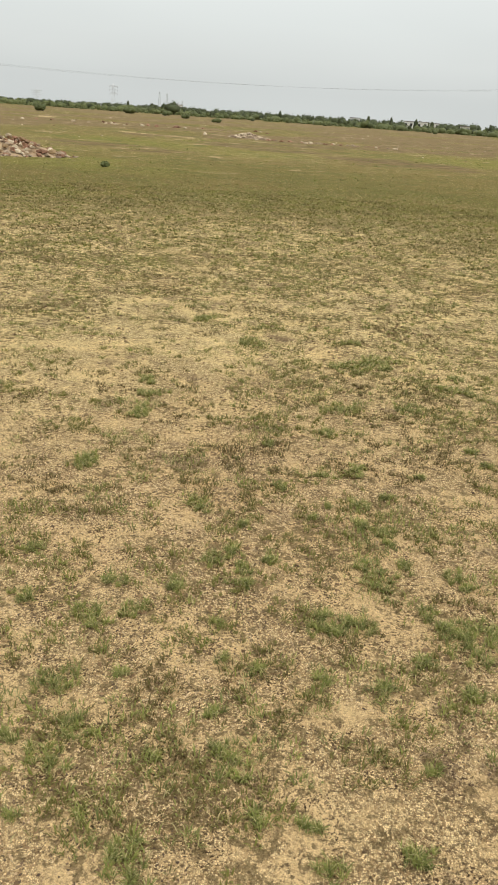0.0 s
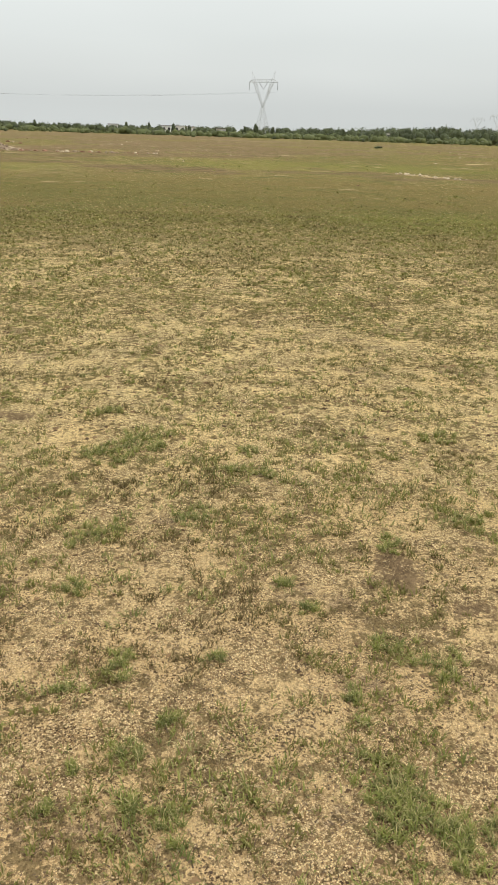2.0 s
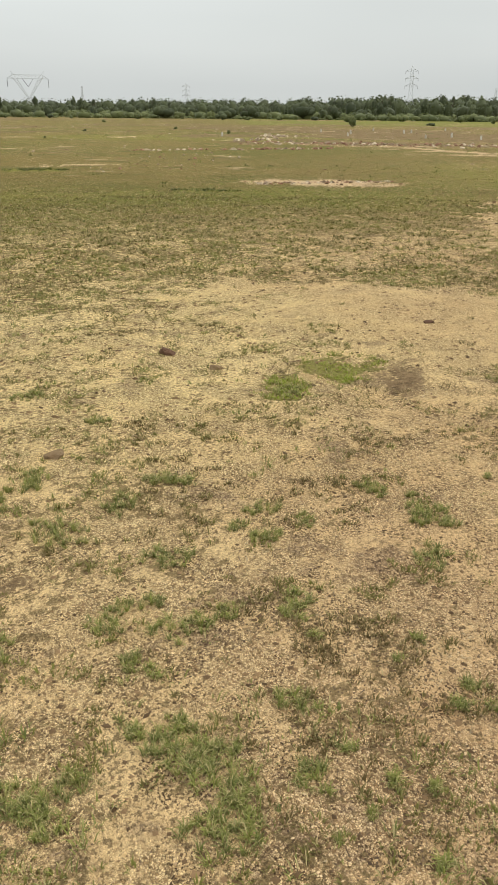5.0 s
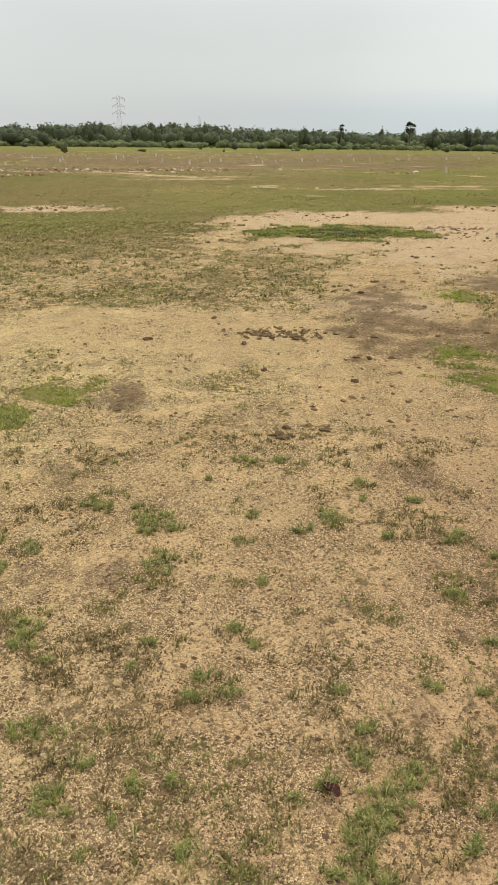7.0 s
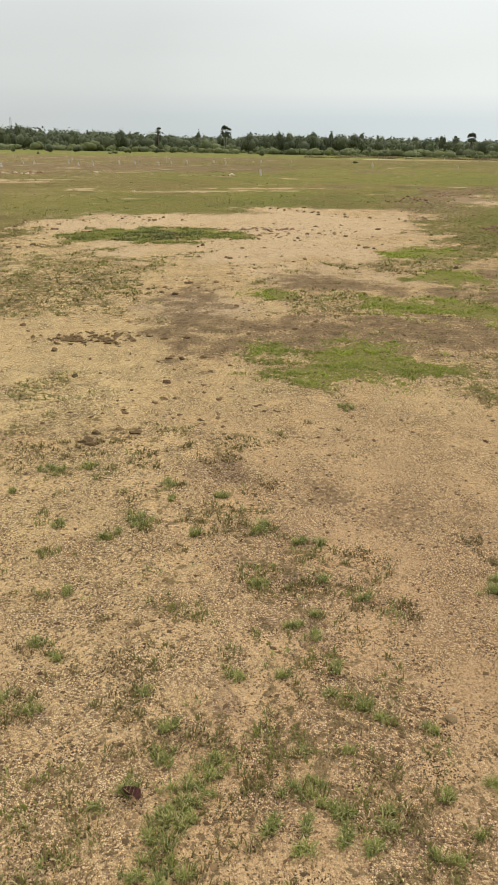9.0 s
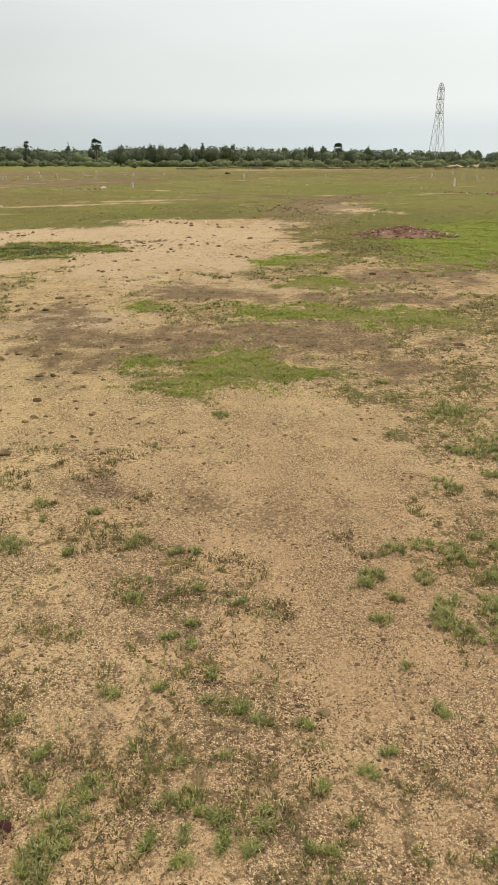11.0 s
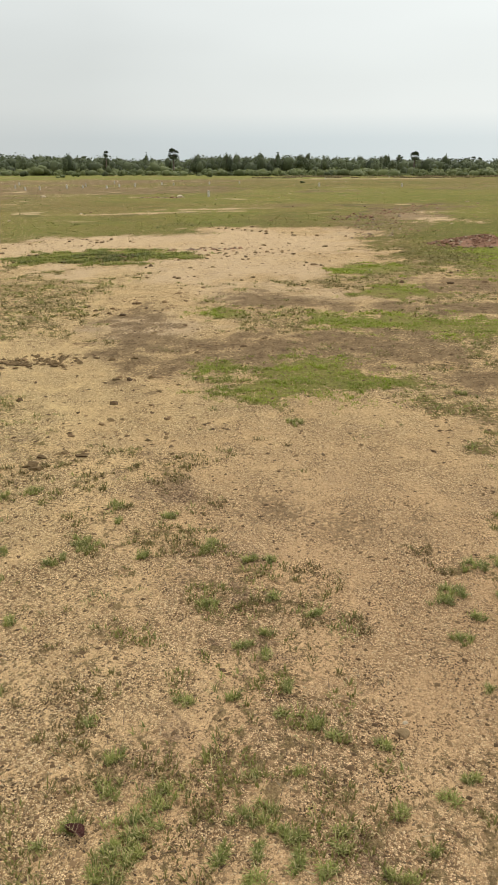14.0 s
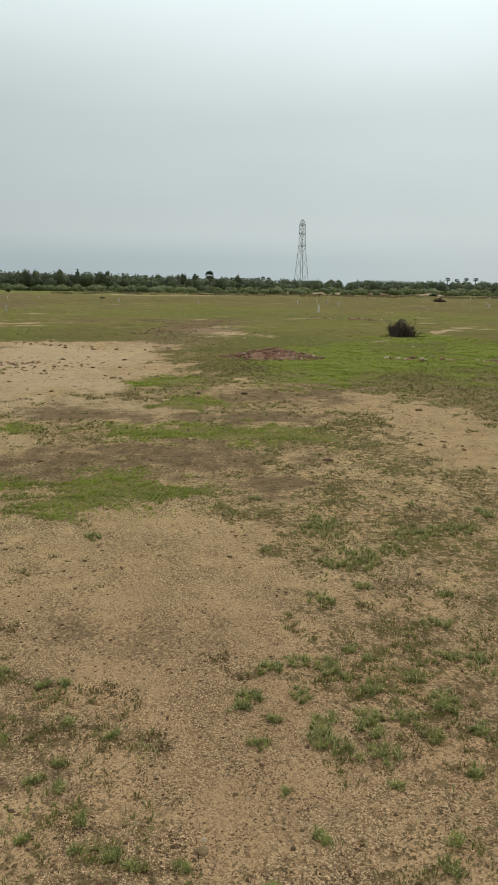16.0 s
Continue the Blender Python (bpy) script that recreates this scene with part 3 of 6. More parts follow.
# ---- grass ----
def blades(rng, x, y, z, length, width, lean, tint, turn=None, plain=False):
    """Bent grass blades from arrays with one entry per blade; plain: straight ones, for farther off."""
    n = len(x)
    a = rng.uniform(0, 2 * math.pi, n) if turn is None else turn
    dx, dy = np.cos(a), np.sin(a)
    sx, sy = -dy * width / 2, dx * width / 2
    if plain:
        reach, rise = length * np.sin(lean), length * np.cos(lean)
        verts = np.stack([np.c_[x - sx, y - sy, z - 0.004], np.c_[x + sx, y + sy, z - 0.004], np.c_[x + dx * reach, y + dy * reach, z + rise]], 1).reshape(-1, 3)
        return verts, np.arange(3 * n).reshape(-1, 3), np.repeat(tint, 3)
    half, tip = 0.55 * length, length
    l1, l2 = lean * 0.55, lean * 1.15
    mx, my, mz = x + dx * half * np.sin(l1), y + dy * half * np.sin(l1), z + half * np.cos(l1)
    ex, ey, ez = mx + dx * (tip - half) * np.sin(l2), my + dy * (tip - half) * np.sin(l2), mz + (tip - half) * np.cos(l2)
    verts = np.stack([np.c_[x - sx, y - sy, z - 0.004], np.c_[x + sx, y + sy, z - 0.004], np.c_[mx + 0.8 * sx, my + 0.8 * sy, mz], np.c_[mx - 0.8 * sx, my - 0.8 * sy, mz], np.c_[ex, ey, np.maximum(ez, z + 0.001)]], 1).reshape(-1, 3)
    base = 5 * np.arange(n)[:, None]
    tris = (base[:, None] + np.array([[0, 1, 2], [0, 2, 3], [3, 2, 4]])).reshape(-1, 3)
    return verts, tris, np.repeat(tint, 5)


def grow(rng, x, y, spread, count, length, width, lean, tint, plain=False):
    """Plants at x, y with count blades each; the other values are ranges or arrays per plant."""
    n = len(x)
    own = np.repeat(np.arange(n), count)
    m = len(own)
    a, d = rng.uniform(0, 2 * math.pi, m), spread[own] * np.sqrt(rng.uniform(0, 1, m))
    bx, by = x[own] + d * np.cos(a), y[own] + d * np.sin(a)
    outward = a + rng.normal(0, 0.7, m)
    size = rng.uniform(*length, m) * (rng.uniform(0.7, 1.3, n)[own])
    return blades(rng, bx, by, lie(bx, by), size, rng.uniform(*width, m), rng.uniform(*lean, m), np.clip(tint[own] + rng.normal(0, 0.12, m), 0, 1), outward, plain)


def scatter(rng, count, near, far, az0=-24, az1=125):
    """Random places between two distances and two bearings; the walk's first steps lie farther back, so the near ground reaches round further."""
    if az0 == -24:
        az0 = -95 if near < 2 else -42 if near < 6 else -30
    r = np.sqrt(rng.uniform(near**2, far**2, count))
    a = np.radians(rng.uniform(az0, az1, count) + rng.normal(0, 14 if near < 5 else 4, count))
    return 0.5 + r * np.sin(a), 1.0 + r * np.cos(a)


def stuff(name, verts, tris, tint, material, label, category, smooth=False):
    return tagged(new(name, mesh_of(name, verts, tris, material, smooth, tint=tint)), label, category, kind="stuff")


def turf():
    """Short creeping grass between the tufts, thinner where the sand is bare."""
    rng = np.random.default_rng(5)
    rings = [(0.4, 4.0, 34000, 8, (0.010, 0.028), (0.0027, 0.0052), 0.012), (4.0, 8.0, 54000, 7, (0.014, 0.034), (0.0055, 0.0105), 0.014), (8.0, 16.0, 72000, 5, (0.022, 0.048), (0.014, 0.026), 0.026), (16.0, 32.0, 38000, 4, (0.018, 0.036), (0.02, 0.04), 0.10)]
    for near, far, count, leaves, length, width, spread in rings:
        x, y = scatter(rng, count, near, far)
        land = lands(x, y)
        keep = rng.uniform(0, 1, count) < ease(stand(x, y, land) + (1.0 if near < 4 else 1.35) * (rough(x, y, 0.10 if near < 4 else 0.15, 207, 3) - 0.5), 0.45, 0.60 if near < 4 else 0.54) * (1 - ease(land["r"], 17, 31)) * (1 - np.maximum(land["lush"], land["rank"]))
        x, y = x[keep], y[keep]
        tint = np.clip(rough(x, y, 0.42, 205, 4) * 2.2 - 0.62 + rng.normal(0, 0.12, len(x)), 0, 1)
        stuff("creeping_grass", *grow(rng, x, y, np.full(len(x), spread), leaves, length, width, (0.75, 1.5), tint, far > 6), TURF_GRASS if far < 9 else FAR_TURF, "short olive and straw-coloured creeping grass on sand", "grass")


def lush_patches():
    """Each close patch of green grass is a thing of its own."""
    for n, area in enumerate(LUSH + RANK):
        rng = np.random.default_rng(300 + n)
        cx, cy, across, along, bear = area
        rank = n >= len(LUSH)
        far = math.hypot(cx, cy)
        count = int(min(9000, across * along * 4.6 * (3000 if far < 7 else 1100 if far < 12 else 800 if far < 18 else 450)))
        u, v = rng.uniform(-1.5, 1.5, count) * across, rng.uniform(-1.5, 1.5, count) * along
        s, c = math.sin(radians(bear)), math.cos(radians(bear))
        x, y = cx + u * c + v * s, cy - u * s + v * c
        inside = blob(x, y, area, (61 + n - len(LUSH)) if rank else 31 + n, 0.7 if rank else 1.1, 0.22 if rank else 0.5)
        clump = rough(x, y, 0.10 if far < 7 else 0.22, 221, 2)
        keep = rng.uniform(0, 1, count) < inside * ease(clump + 0.30 * (rough(x, y, 0.5, 223, 3) - 0.5), 0.41, 0.64)
        x, y = x[keep], y[keep]
        if rank:
            size, wide, lean = (0.02, 0.05) if n == len(LUSH) else (0.025, 0.075), (0.008, 0.018), (0.7, 1.5)
        else:
            size, wide, lean = (0.010, 0.030), ((0.0025, 0.005) if far < 7 else (0.005, 0.010) if far < 12 else (0.012, 0.022)), (0.9, 1.52)
        tint = np.clip(rough(x, y, 0.35, 225, 2) * 1.6 - (0.55 if n == len(LUSH) else 0.0 if rank else 0.32 if far < 12 else 0.45), 0, 1)
        if rank:
            tint = np.clip(tint + 0.75 * (1 - ease(np.hypot((x - cx) / across, (y - cy) / along), 0.0, 0.75)), 0, 1)
        verts, tris, tints = grow(rng, x, y, np.full(len(x), 0.02 if far < 8 else 0.05), 7, size, wide, lean, tint)
        me = mesh_of("grass_patch", verts, tris, DARK_GRASS if rank else LUSH_GRASS, tint=tints)
        tagged(new("grass_patch", me), "dark rank grass growing in a shallow hollow" if rank else "bright green patch of short lush grass", "grass patch", "grass patches in the field", "stuff")


# Single tufts: x, y and width.
TUFTS_NORTHWEST = [
    (-0.11, 1.12, 0.12), (-0.39, 1.24, 0.05), (-0.12, 1.19, 0.09), (-0.24, 1.26, 0.05), (-0.36, 1.41, 0.12), (-0.48, 1.47, 0.07), (-0.32, 1.52, 0.12), (-0.11, 1.45, 0.07),
    (-0.41, 1.69, 0.14), (0.16, 1.29, 0.08), (0.32, 1.16, 0.09), (-0.62, 2.08, 0.11), (-0.24, 1.74, 0.06), (0.11, 1.43, 0.12), (-0.37, 1.99, 0.16), (0.07, 1.49, 0.09),
    (-0.67, 2.35, 0.11), (0.27, 1.27, 0.08), (0.04, 1.61, 0.08), (-0.25, 2.04, 0.11), (-0.35, 2.19, 0.10), (0.04, 1.83, 0.07), (-0.67, 3.13, 0.21), (-0.15, 2.21, 0.10),
    (0.01, 2.01, 0.07), (0.14, 1.78, 0.08), (-0.01, 2.37, 0.12), (-0.53, 3.82, 0.21), (0.07, 2.23, 0.10), (-0.12, 2.79, 0.13),
]
TUFTS_NORTH = [
    (-0.51, 4.11, 0.19), (-0.58, 4.34, 0.17), (0.04, 2.43, 0.10), (0.07, 2.33, 0.10), (0.07, 2.64, 0.09), (0.17, 2.42, 0.10), (0.33, 1.78, 0.08), (-0.38, 5.89, 0.22),
    (0.33, 2.01, 0.11), (0.15, 3.50, 0.09), (0.35, 2.07, 0.10), (0.22, 3.01, 0.10), (-0.01, 5.31, 0.25), (0.39, 2.01, 0.10), (0.34, 2.74, 0.07), (0.41, 2.07, 0.10),
    (0.39, 3.16, 0.08), (0.41, 2.86, 0.07), (0.47, 2.04, 0.11), (0.46, 3.70, 0.12), (0.54, 4.05, 0.26), (0.51, 1.74, 0.10), (0.53, 2.87, 0.12), (0.54, 2.70, 0.10),
    (0.56, 3.24, 0.16), (0.55, 2.35, 0.18), (0.70, 5.45, 0.20), (0.68, 4.87, 0.41), (0.61, 2.67, 0.11), (0.66, 2.96, 0.10),
]
TUFTS_NORTHEAST_FAR = [
    (0.63, 2.58, 0.07), (0.85, 5.00, 0.36), (0.52, 1.21, 0.10), (0.67, 2.41, 0.10), (0.94, 4.14, 0.18), (0.63, 1.87, 0.10), (0.83, 3.20, 0.09), (0.70, 2.13, 0.10),
    (0.60, 1.47, 0.07), (1.26, 4.54, 0.16), (1.32, 4.75, 0.13), (0.76, 2.09, 0.10), (1.36, 4.48, 0.11), (0.85, 2.38, 0.12), (0.77, 2.03, 0.10), (1.17, 3.56, 0.10),
    (0.87, 2.31, 0.08), (1.19, 3.40, 0.10), (0.80, 1.98, 0.25), (0.85, 2.09, 0.10), (1.18, 2.97, 0.09), (1.17, 2.85, 0.06), (0.78, 1.76, 0.10), (1.13, 2.66, 0.15),
    (1.12, 2.60, 0.10), (0.91, 2.05, 0.10), (1.11, 2.55, 0.15), (1.63, 3.73, 0.16), (1.40, 3.13, 0.17), (1.19, 2.60, 0.15),
]
TUFTS_NORTHEAST = [
    (1.16, 2.52, 0.10), (1.21, 2.51, 0.15), (1.50, 3.03, 0.15), (2.36, 4.76, 0.20), (1.23, 2.42, 0.15), (2.05, 3.87, 0.15), (1.30, 2.46, 0.15), (2.27, 3.89, 0.22),
    (2.90, 4.82, 0.16), (2.05, 3.45, 0.26), (1.79, 2.87, 0.12), (1.55, 2.49, 0.09), (1.88, 2.91, 0.11), (1.73, 2.67, 0.12), (2.91, 4.23, 0.12), (1.57, 2.41, 0.13),
    (2.37, 3.45, 0.16), (1.74, 2.59, 0.06), (1.98, 2.85, 0.11), (1.59, 2.35, 0.13), (1.65, 2.41, 0.09), (1.55, 2.27, 0.13), (2.20, 3.01, 0.18), (1.94, 2.68, 0.17),
    (1.48, 2.13, 0.09), (1.46, 2.09, 0.16), (1.60, 2.24, 0.13), (2.68, 3.46, 0.23), (1.65, 2.29, 0.09), (1.55, 2.14, 0.09),
]
TUFTS_EAST_BY_NORTH = [
    (1.59, 2.17, 0.13), (1.67, 2.23, 0.07), (1.54, 2.08, 0.09), (2.10, 2.63, 0.11), (2.54, 2.97, 0.10), (2.55, 2.85, 0.14), (2.72, 3.00, 0.14), (1.91, 2.22, 0.12),
    (1.73, 2.04, 0.13), (2.26, 2.48, 0.18), (3.93, 3.76, 0.19), (2.18, 2.35, 0.05), (2.76, 2.81, 0.11), (1.63, 1.89, 0.04), (1.86, 2.03, 0.07), (1.73, 1.87, 0.04),
    (3.16, 2.75, 0.14), (1.84, 1.87, 0.08), (2.25, 2.10, 0.05), (2.37, 2.10, 0.07), (3.22, 2.59, 0.07), (3.13, 2.51, 0.14), (1.88, 1.79, 0.07), (1.72, 1.69, 0.06),
    (3.08, 2.44, 0.14), (2.84, 2.30, 0.17), (3.19, 2.44, 0.09), (3.11, 2.36, 0.09), (2.19, 1.87, 0.09), (2.29, 1.88, 0.09),
]
TUFTS_EAST = [
    (3.60, 2.43, 0.07), (2.25, 1.79, 0.09), (2.54, 1.87, 0.09), (2.48, 1.81, 0.07), (3.87, 2.34, 0.14), (3.33, 2.12, 0.09), (2.85, 1.90, 0.08), (3.93, 2.20, 0.11),
    (1.94, 1.50, 0.05), (3.25, 1.90, 0.09), (3.31, 1.86, 0.07), (2.02, 1.44, 0.09), (1.78, 1.37, 0.07), (3.44, 1.82, 0.12), (3.39, 1.77, 0.12), (2.37, 1.49, 0.06),
    (1.86, 1.32, 0.19), (3.80, 1.77, 0.10), (2.13, 1.38, 0.09), (1.95, 1.34, 0.07), (1.78, 1.30, 0.07), (3.64, 1.72, 0.07), (2.25, 1.39, 0.08), (2.04, 1.30, 0.13),
    (1.95, 1.28, 0.07), (3.34, 1.55, 0.09), (1.81, 1.25, 0.07), (3.71, 1.50, 0.10), (2.12, 1.24, 0.11), (2.47, 1.26, 0.08),
]
TUFTS_EAST_BY_SOUTH = [
    (3.41, 1.30, 0.09), (2.99, 1.25, 0.09), (3.47, 1.29, 0.06), (1.95, 1.09, 0.08), (2.51, 1.11, 0.07), (2.75, 1.11, 0.08), (3.35, 1.13, 0.08), (3.34, 1.07, 0.09),
    (2.08, 1.03, 0.11), (2.21, 1.03, 0.04), (2.71, 1.03, 0.06), (2.84, 1.03, 0.07), (3.06, 1.03, 0.08), (1.98, 1.01, 0.07), (1.90, 1.01, 0.06), (5.08, 1.00, 0.13),
    (2.43, 0.97, 0.06), (2.04, 0.97, 0.07), (2.56, 0.96, 0.07), (2.22, 0.92, 0.04), (2.96, 0.88, 0.08), (2.02, 0.92, 0.07), (1.94, 0.92, 0.08), (2.41, 0.88, 0.09),
    (2.36, 0.83, 0.06), (1.93, 0.86, 0.06), (2.00, 0.83, 0.06), (2.04, 0.82, 0.05), (2.34, 0.71, 0.07), (1.93, 0.72, 0.04),
]
TUFTS_SOUTHEAST = [
    (2.11, 0.68, 0.05), (5.80, -0.11, 0.11), (3.07, 0.44, 0.10), (1.92, 0.68, 0.04), (3.14, 0.39, 0.13), (2.84, 0.41, 0.09), (2.00, 0.62, 0.03), (3.34, 0.27, 0.13),
    (2.16, 0.56, 0.06), (2.98, 0.32, 0.08), (2.23, 0.49, 0.07), (2.59, 0.38, 0.05), (5.08, -0.37, 0.28), (3.37, 0.14, 0.13), (3.13, 0.20, 0.11), (5.20, -0.43, 0.22),
    (3.97, -0.10, 0.15), (4.43, -0.27, 0.15), (3.32, 0.04, 0.13), (2.94, 0.16, 0.12), (4.56, -0.46, 0.22), (2.80, 0.17, 0.20), (2.38, 0.32, 0.08), (3.23, 0.01, 0.09),
    (3.46, -0.09, 0.09), (4.42, -0.45, 0.27), (4.10, -0.35, 0.11), (3.35, -0.15, 0.09), (3.13, -0.07, 0.12), (2.92, 0.01, 0.18),
]
TUFTS_SOUTH = [
    (4.57, -0.70, 0.19), (2.72, 0.03, 0.13), (4.87, -0.94, 0.34), (2.56, 0.04, 0.06), (3.20, -0.26, 0.11), (2.90, -0.12, 0.12), (1.89, 0.32, 0.09), (3.63, -0.55, 0.15),
    (3.92, -0.71, 0.11), (4.93, -1.26, 0.28), (2.79, -0.17, 0.09), (2.99, -0.30, 0.16), (3.31, -0.47, 0.09), (5.20, -1.55, 0.22), (3.28, -0.57, 0.11), (2.31, -0.03, 0.06),
    (2.21, 0.02, 0.09), (2.60, -0.22, 0.09), (2.82, -0.35, 0.10),
]


def tuft_mesh(n, width):
    """A tuft: fine blades fanning out of a few crowns."""
    rng = np.random.default_rng(400 + n)
    crowns = max(3, int(125 * width))
    a, d = rng.uniform(0, 2 * math.pi, crowns), width * 0.46 * rng.uniform(0, 1, crowns) ** 0.65
    cx, cy = d * np.cos(a), rng.uniform(0.45, 0.8) * d * np.sin(a)
    own = np.repeat(np.arange(crowns), rng.integers(12, 32, crowns))
    m = len(own)
    turn = rng.uniform(0, 2 * math.pi, m)
    x, y = cx[own] + rng.normal(0, 0.004, m), cy[own] + rng.normal(0, 0.004, m)
    long = rng.uniform(0.012, 0.038, m) * (0.8 + min(0.5, 1.8 * width))
    verts, tris, tint = blades(rng, x, y, np.zeros(m), long, rng.uniform(0.0015, 0.0034, m), rng.uniform(0.7, 1.56, m), np.clip(rng.uniform(0, 1, crowns)[own] + rng.normal(0, 0.15, m), 0, 1), turn)
    return mesh_of("grass_tuft", verts, tris, TUFT_GRASS, tint=tint)


def tufts():
    sizes = [0.045, 0.07, 0.10, 0.14, 0.19, 0.26, 0.34]
    meshes = {w: [tuft_mesh(10 * k + n, w) for n in range(4)] for k, w in enumerate(sizes)}
    rng = random.Random(8)
    for x, y, width in TUFTS_NORTHWEST + TUFTS_NORTH + TUFTS_NORTHEAST_FAR + TUFTS_NORTHEAST + TUFTS_EAST_BY_NORTH + TUFTS_EAST + TUFTS_EAST_BY_SOUTH + TUFTS_SOUTHEAST + TUFTS_SOUTH:
        width = width * (0.9 + 0.32 * float(ease(width, 0.06, 0.14)))
        w = min(sizes, key=lambda s: abs(s - width))
        ob = new("grass_tuft", rng.choice(meshes[w]))
        k = max(0.8, min(1.25, width / w))
        ob.matrix_world = pose(x, y, float(lie(x, y)), 0, 0, rng.uniform(0, 360)) @ Matrix.Diagonal((k, k, 1.0, 1))
        tagged(ob, "small green tuft of wiry grass in sandy soil" if width < 0.13 else "broad spreading clump of green and straw-tipped grass", "grass tuft", "grass tufts")


def small_tufts():
    """The many lesser tufts, in drifts, on the nearer ground."""
    rng = np.random.default_rng(77)
    for near, far, count, leaves, wide in ((0.4, 4.0, 22000, 8, (0.0024, 0.0046)), (4.0, 9.0, 15000, 8, (0.004, 0.008)), (9.0, 18.0, 9000, 8, (0.008, 0.016))):
        x, y = scatter(rng, count, near, far)
        land = lands(x, y)
        drift = rough(x, y, 0.8, 231, 3)
        keep = rng.uniform(0, 1, count) < ease(drift + 0.10 * (1 - ease(land["az"], 38, 62)), 0.42, 0.58) * np.clip(1.7 * land["cover"], 0, 1) * (1 - land["bare"]) * (1 - 0.7 * land["damp"]) * (1 - 0.7 * ease(land["az"], 58, 76) * (1 - 0.7 * ease(land["az"], 92, 102))) * ease(stand(x, y, land) + 0.6 * (rough(x, y, 0.10, 209, 2) - 0.5), 0.44, 0.60)
        x, y = x[keep], y[keep]
        stuff("grass_sprigs", *grow(rng, x, y, rng.uniform(0.008, 0.035, len(x)) * (1 if far < 10 else 1.8), leaves, (0.012, 0.036), wide, (0.8, 1.5), rng.uniform(0, 1, len(x))), TUFT_GRASS, "scattered small sprigs of green grass", "grass")


def litter():
    """Straw, dead leaf and dung crumbs lying flat on the nearer ground."""
    rng = np.random.default_rng(91)
    x, y = scatter(rng, 150000, 0.7, 7.0)
    land = lands(x, y)
    drift = rough(x, y, 0.45, 241, 3)
    keep = rng.uniform(0, 1, len(x)) < ease(drift, 0.35, 0.65) * (0.35 + 0.65 * land["cover"])
    x, y = x[keep], y[keep]
    n = len(x)
    stuff("dry_litter", *blades(rng, x, y, lie(x, y) + 0.004, rng.uniform(0.005, 0.026, n) * np.where(rng.uniform(0, 1, n) < 0.12, 1.8, 1.0), rng.uniform(0.0014, 0.0048, n), rng.uniform(1.36, 1.57, n), rng.uniform(0, 1, n), None, True), LITTER, "dead brown grass stems and leaf litter", "litter")


turf()
lush_patches()
tufts()
small_tufts()
litter()


# ---- stones, clods and crumbs ----
def limbs(segments, sides=6):
    """Tapered round limbs from rows of (start, end, radius, radius)."""
    verts, tris = [], []
    for p, q, r0, r1 in segments:
        p, q = Vector(p), Vector(q)
        w = (q - p).normalized()
        u = w.orthogonal().normalized()
        v = w.cross(u)
        base = len(verts)
        for centre, r in ((p, r0), (q, r1)):
            verts += [centre + r * (math.cos(2 * math.pi * k / sides) * u + math.sin(2 * math.pi * k / sides) * v) for k in range(sides)]
        for k in range(sides):
            a, b = base + k, base + (k + 1) % sides
            tris += [(a, b, b + sides), (a, b + sides, a + sides)]
        tris += [(base + sides, base + sides + k, base + sides + k + 1) for k in range(1, sides - 1)]
    return np.array([tuple(v) for v in verts]), np.array(tris)


def lump(name, seed, material, flat=0.6, jag=0.35, detail=1):
    """A stone or clod one metre across, standing on its base."""
    bm = bmesh.new()
    bmesh.ops.create_icosphere(bm, subdivisions=detail, radius=0.5)
    rng = random.Random(seed)
    shift = Vector((rng.uniform(-50, 50), rng.uniform(-50, 50), rng.uniform(-50, 50)))
    for v in bm.verts:
        v.co *= 1 + jag * 2 * noise.noise(v.co * 2.1 + shift) + 0.3 * jag * noise.noise(v.co * 6 + shift)
        v.co.z = max(v.co.z * flat, -0.18 * flat)
        v.co.x *= 1 + 0.25 * math.sin(seed)
    me = bpy.data.meshes.new(name)
    bm.to_mesh(me)
    bm.free()
    me.materials.append(material)
    return me


def lump_set(name, material, count=5, **kw):
    return [lump(name, 17 * n + len(name), material, **kw) for n in range(count)]


CLODS = lump_set("soil_clod", CLOD, 6, flat=0.46, jag=0.9, detail=2)
TANS, BROWNS = lump_set("fieldstone", TAN_STONE, 3, detail=2), lump_set("fieldstone", BROWN_STONE, 3, detail=2)
REDS, PALES, GREYS = (lump_set("stone", m, 5, flat=0.8, jag=0.5) for m in (RED_STONE, PALE_STONE, GREY_STONE))


def lay(name, me, x, y, size, turn=0.0, parent=None, z=None, tip=0.0):
    ob = new(name, me)
    ob.matrix_world = pose(x, y, float(lie(x, y)) if z is None else z, tip, 0.6 * tip, turn) @ Matrix.Scale(0.78 * size, 4)
    if parent:
        ob.parent = parent
    return ob


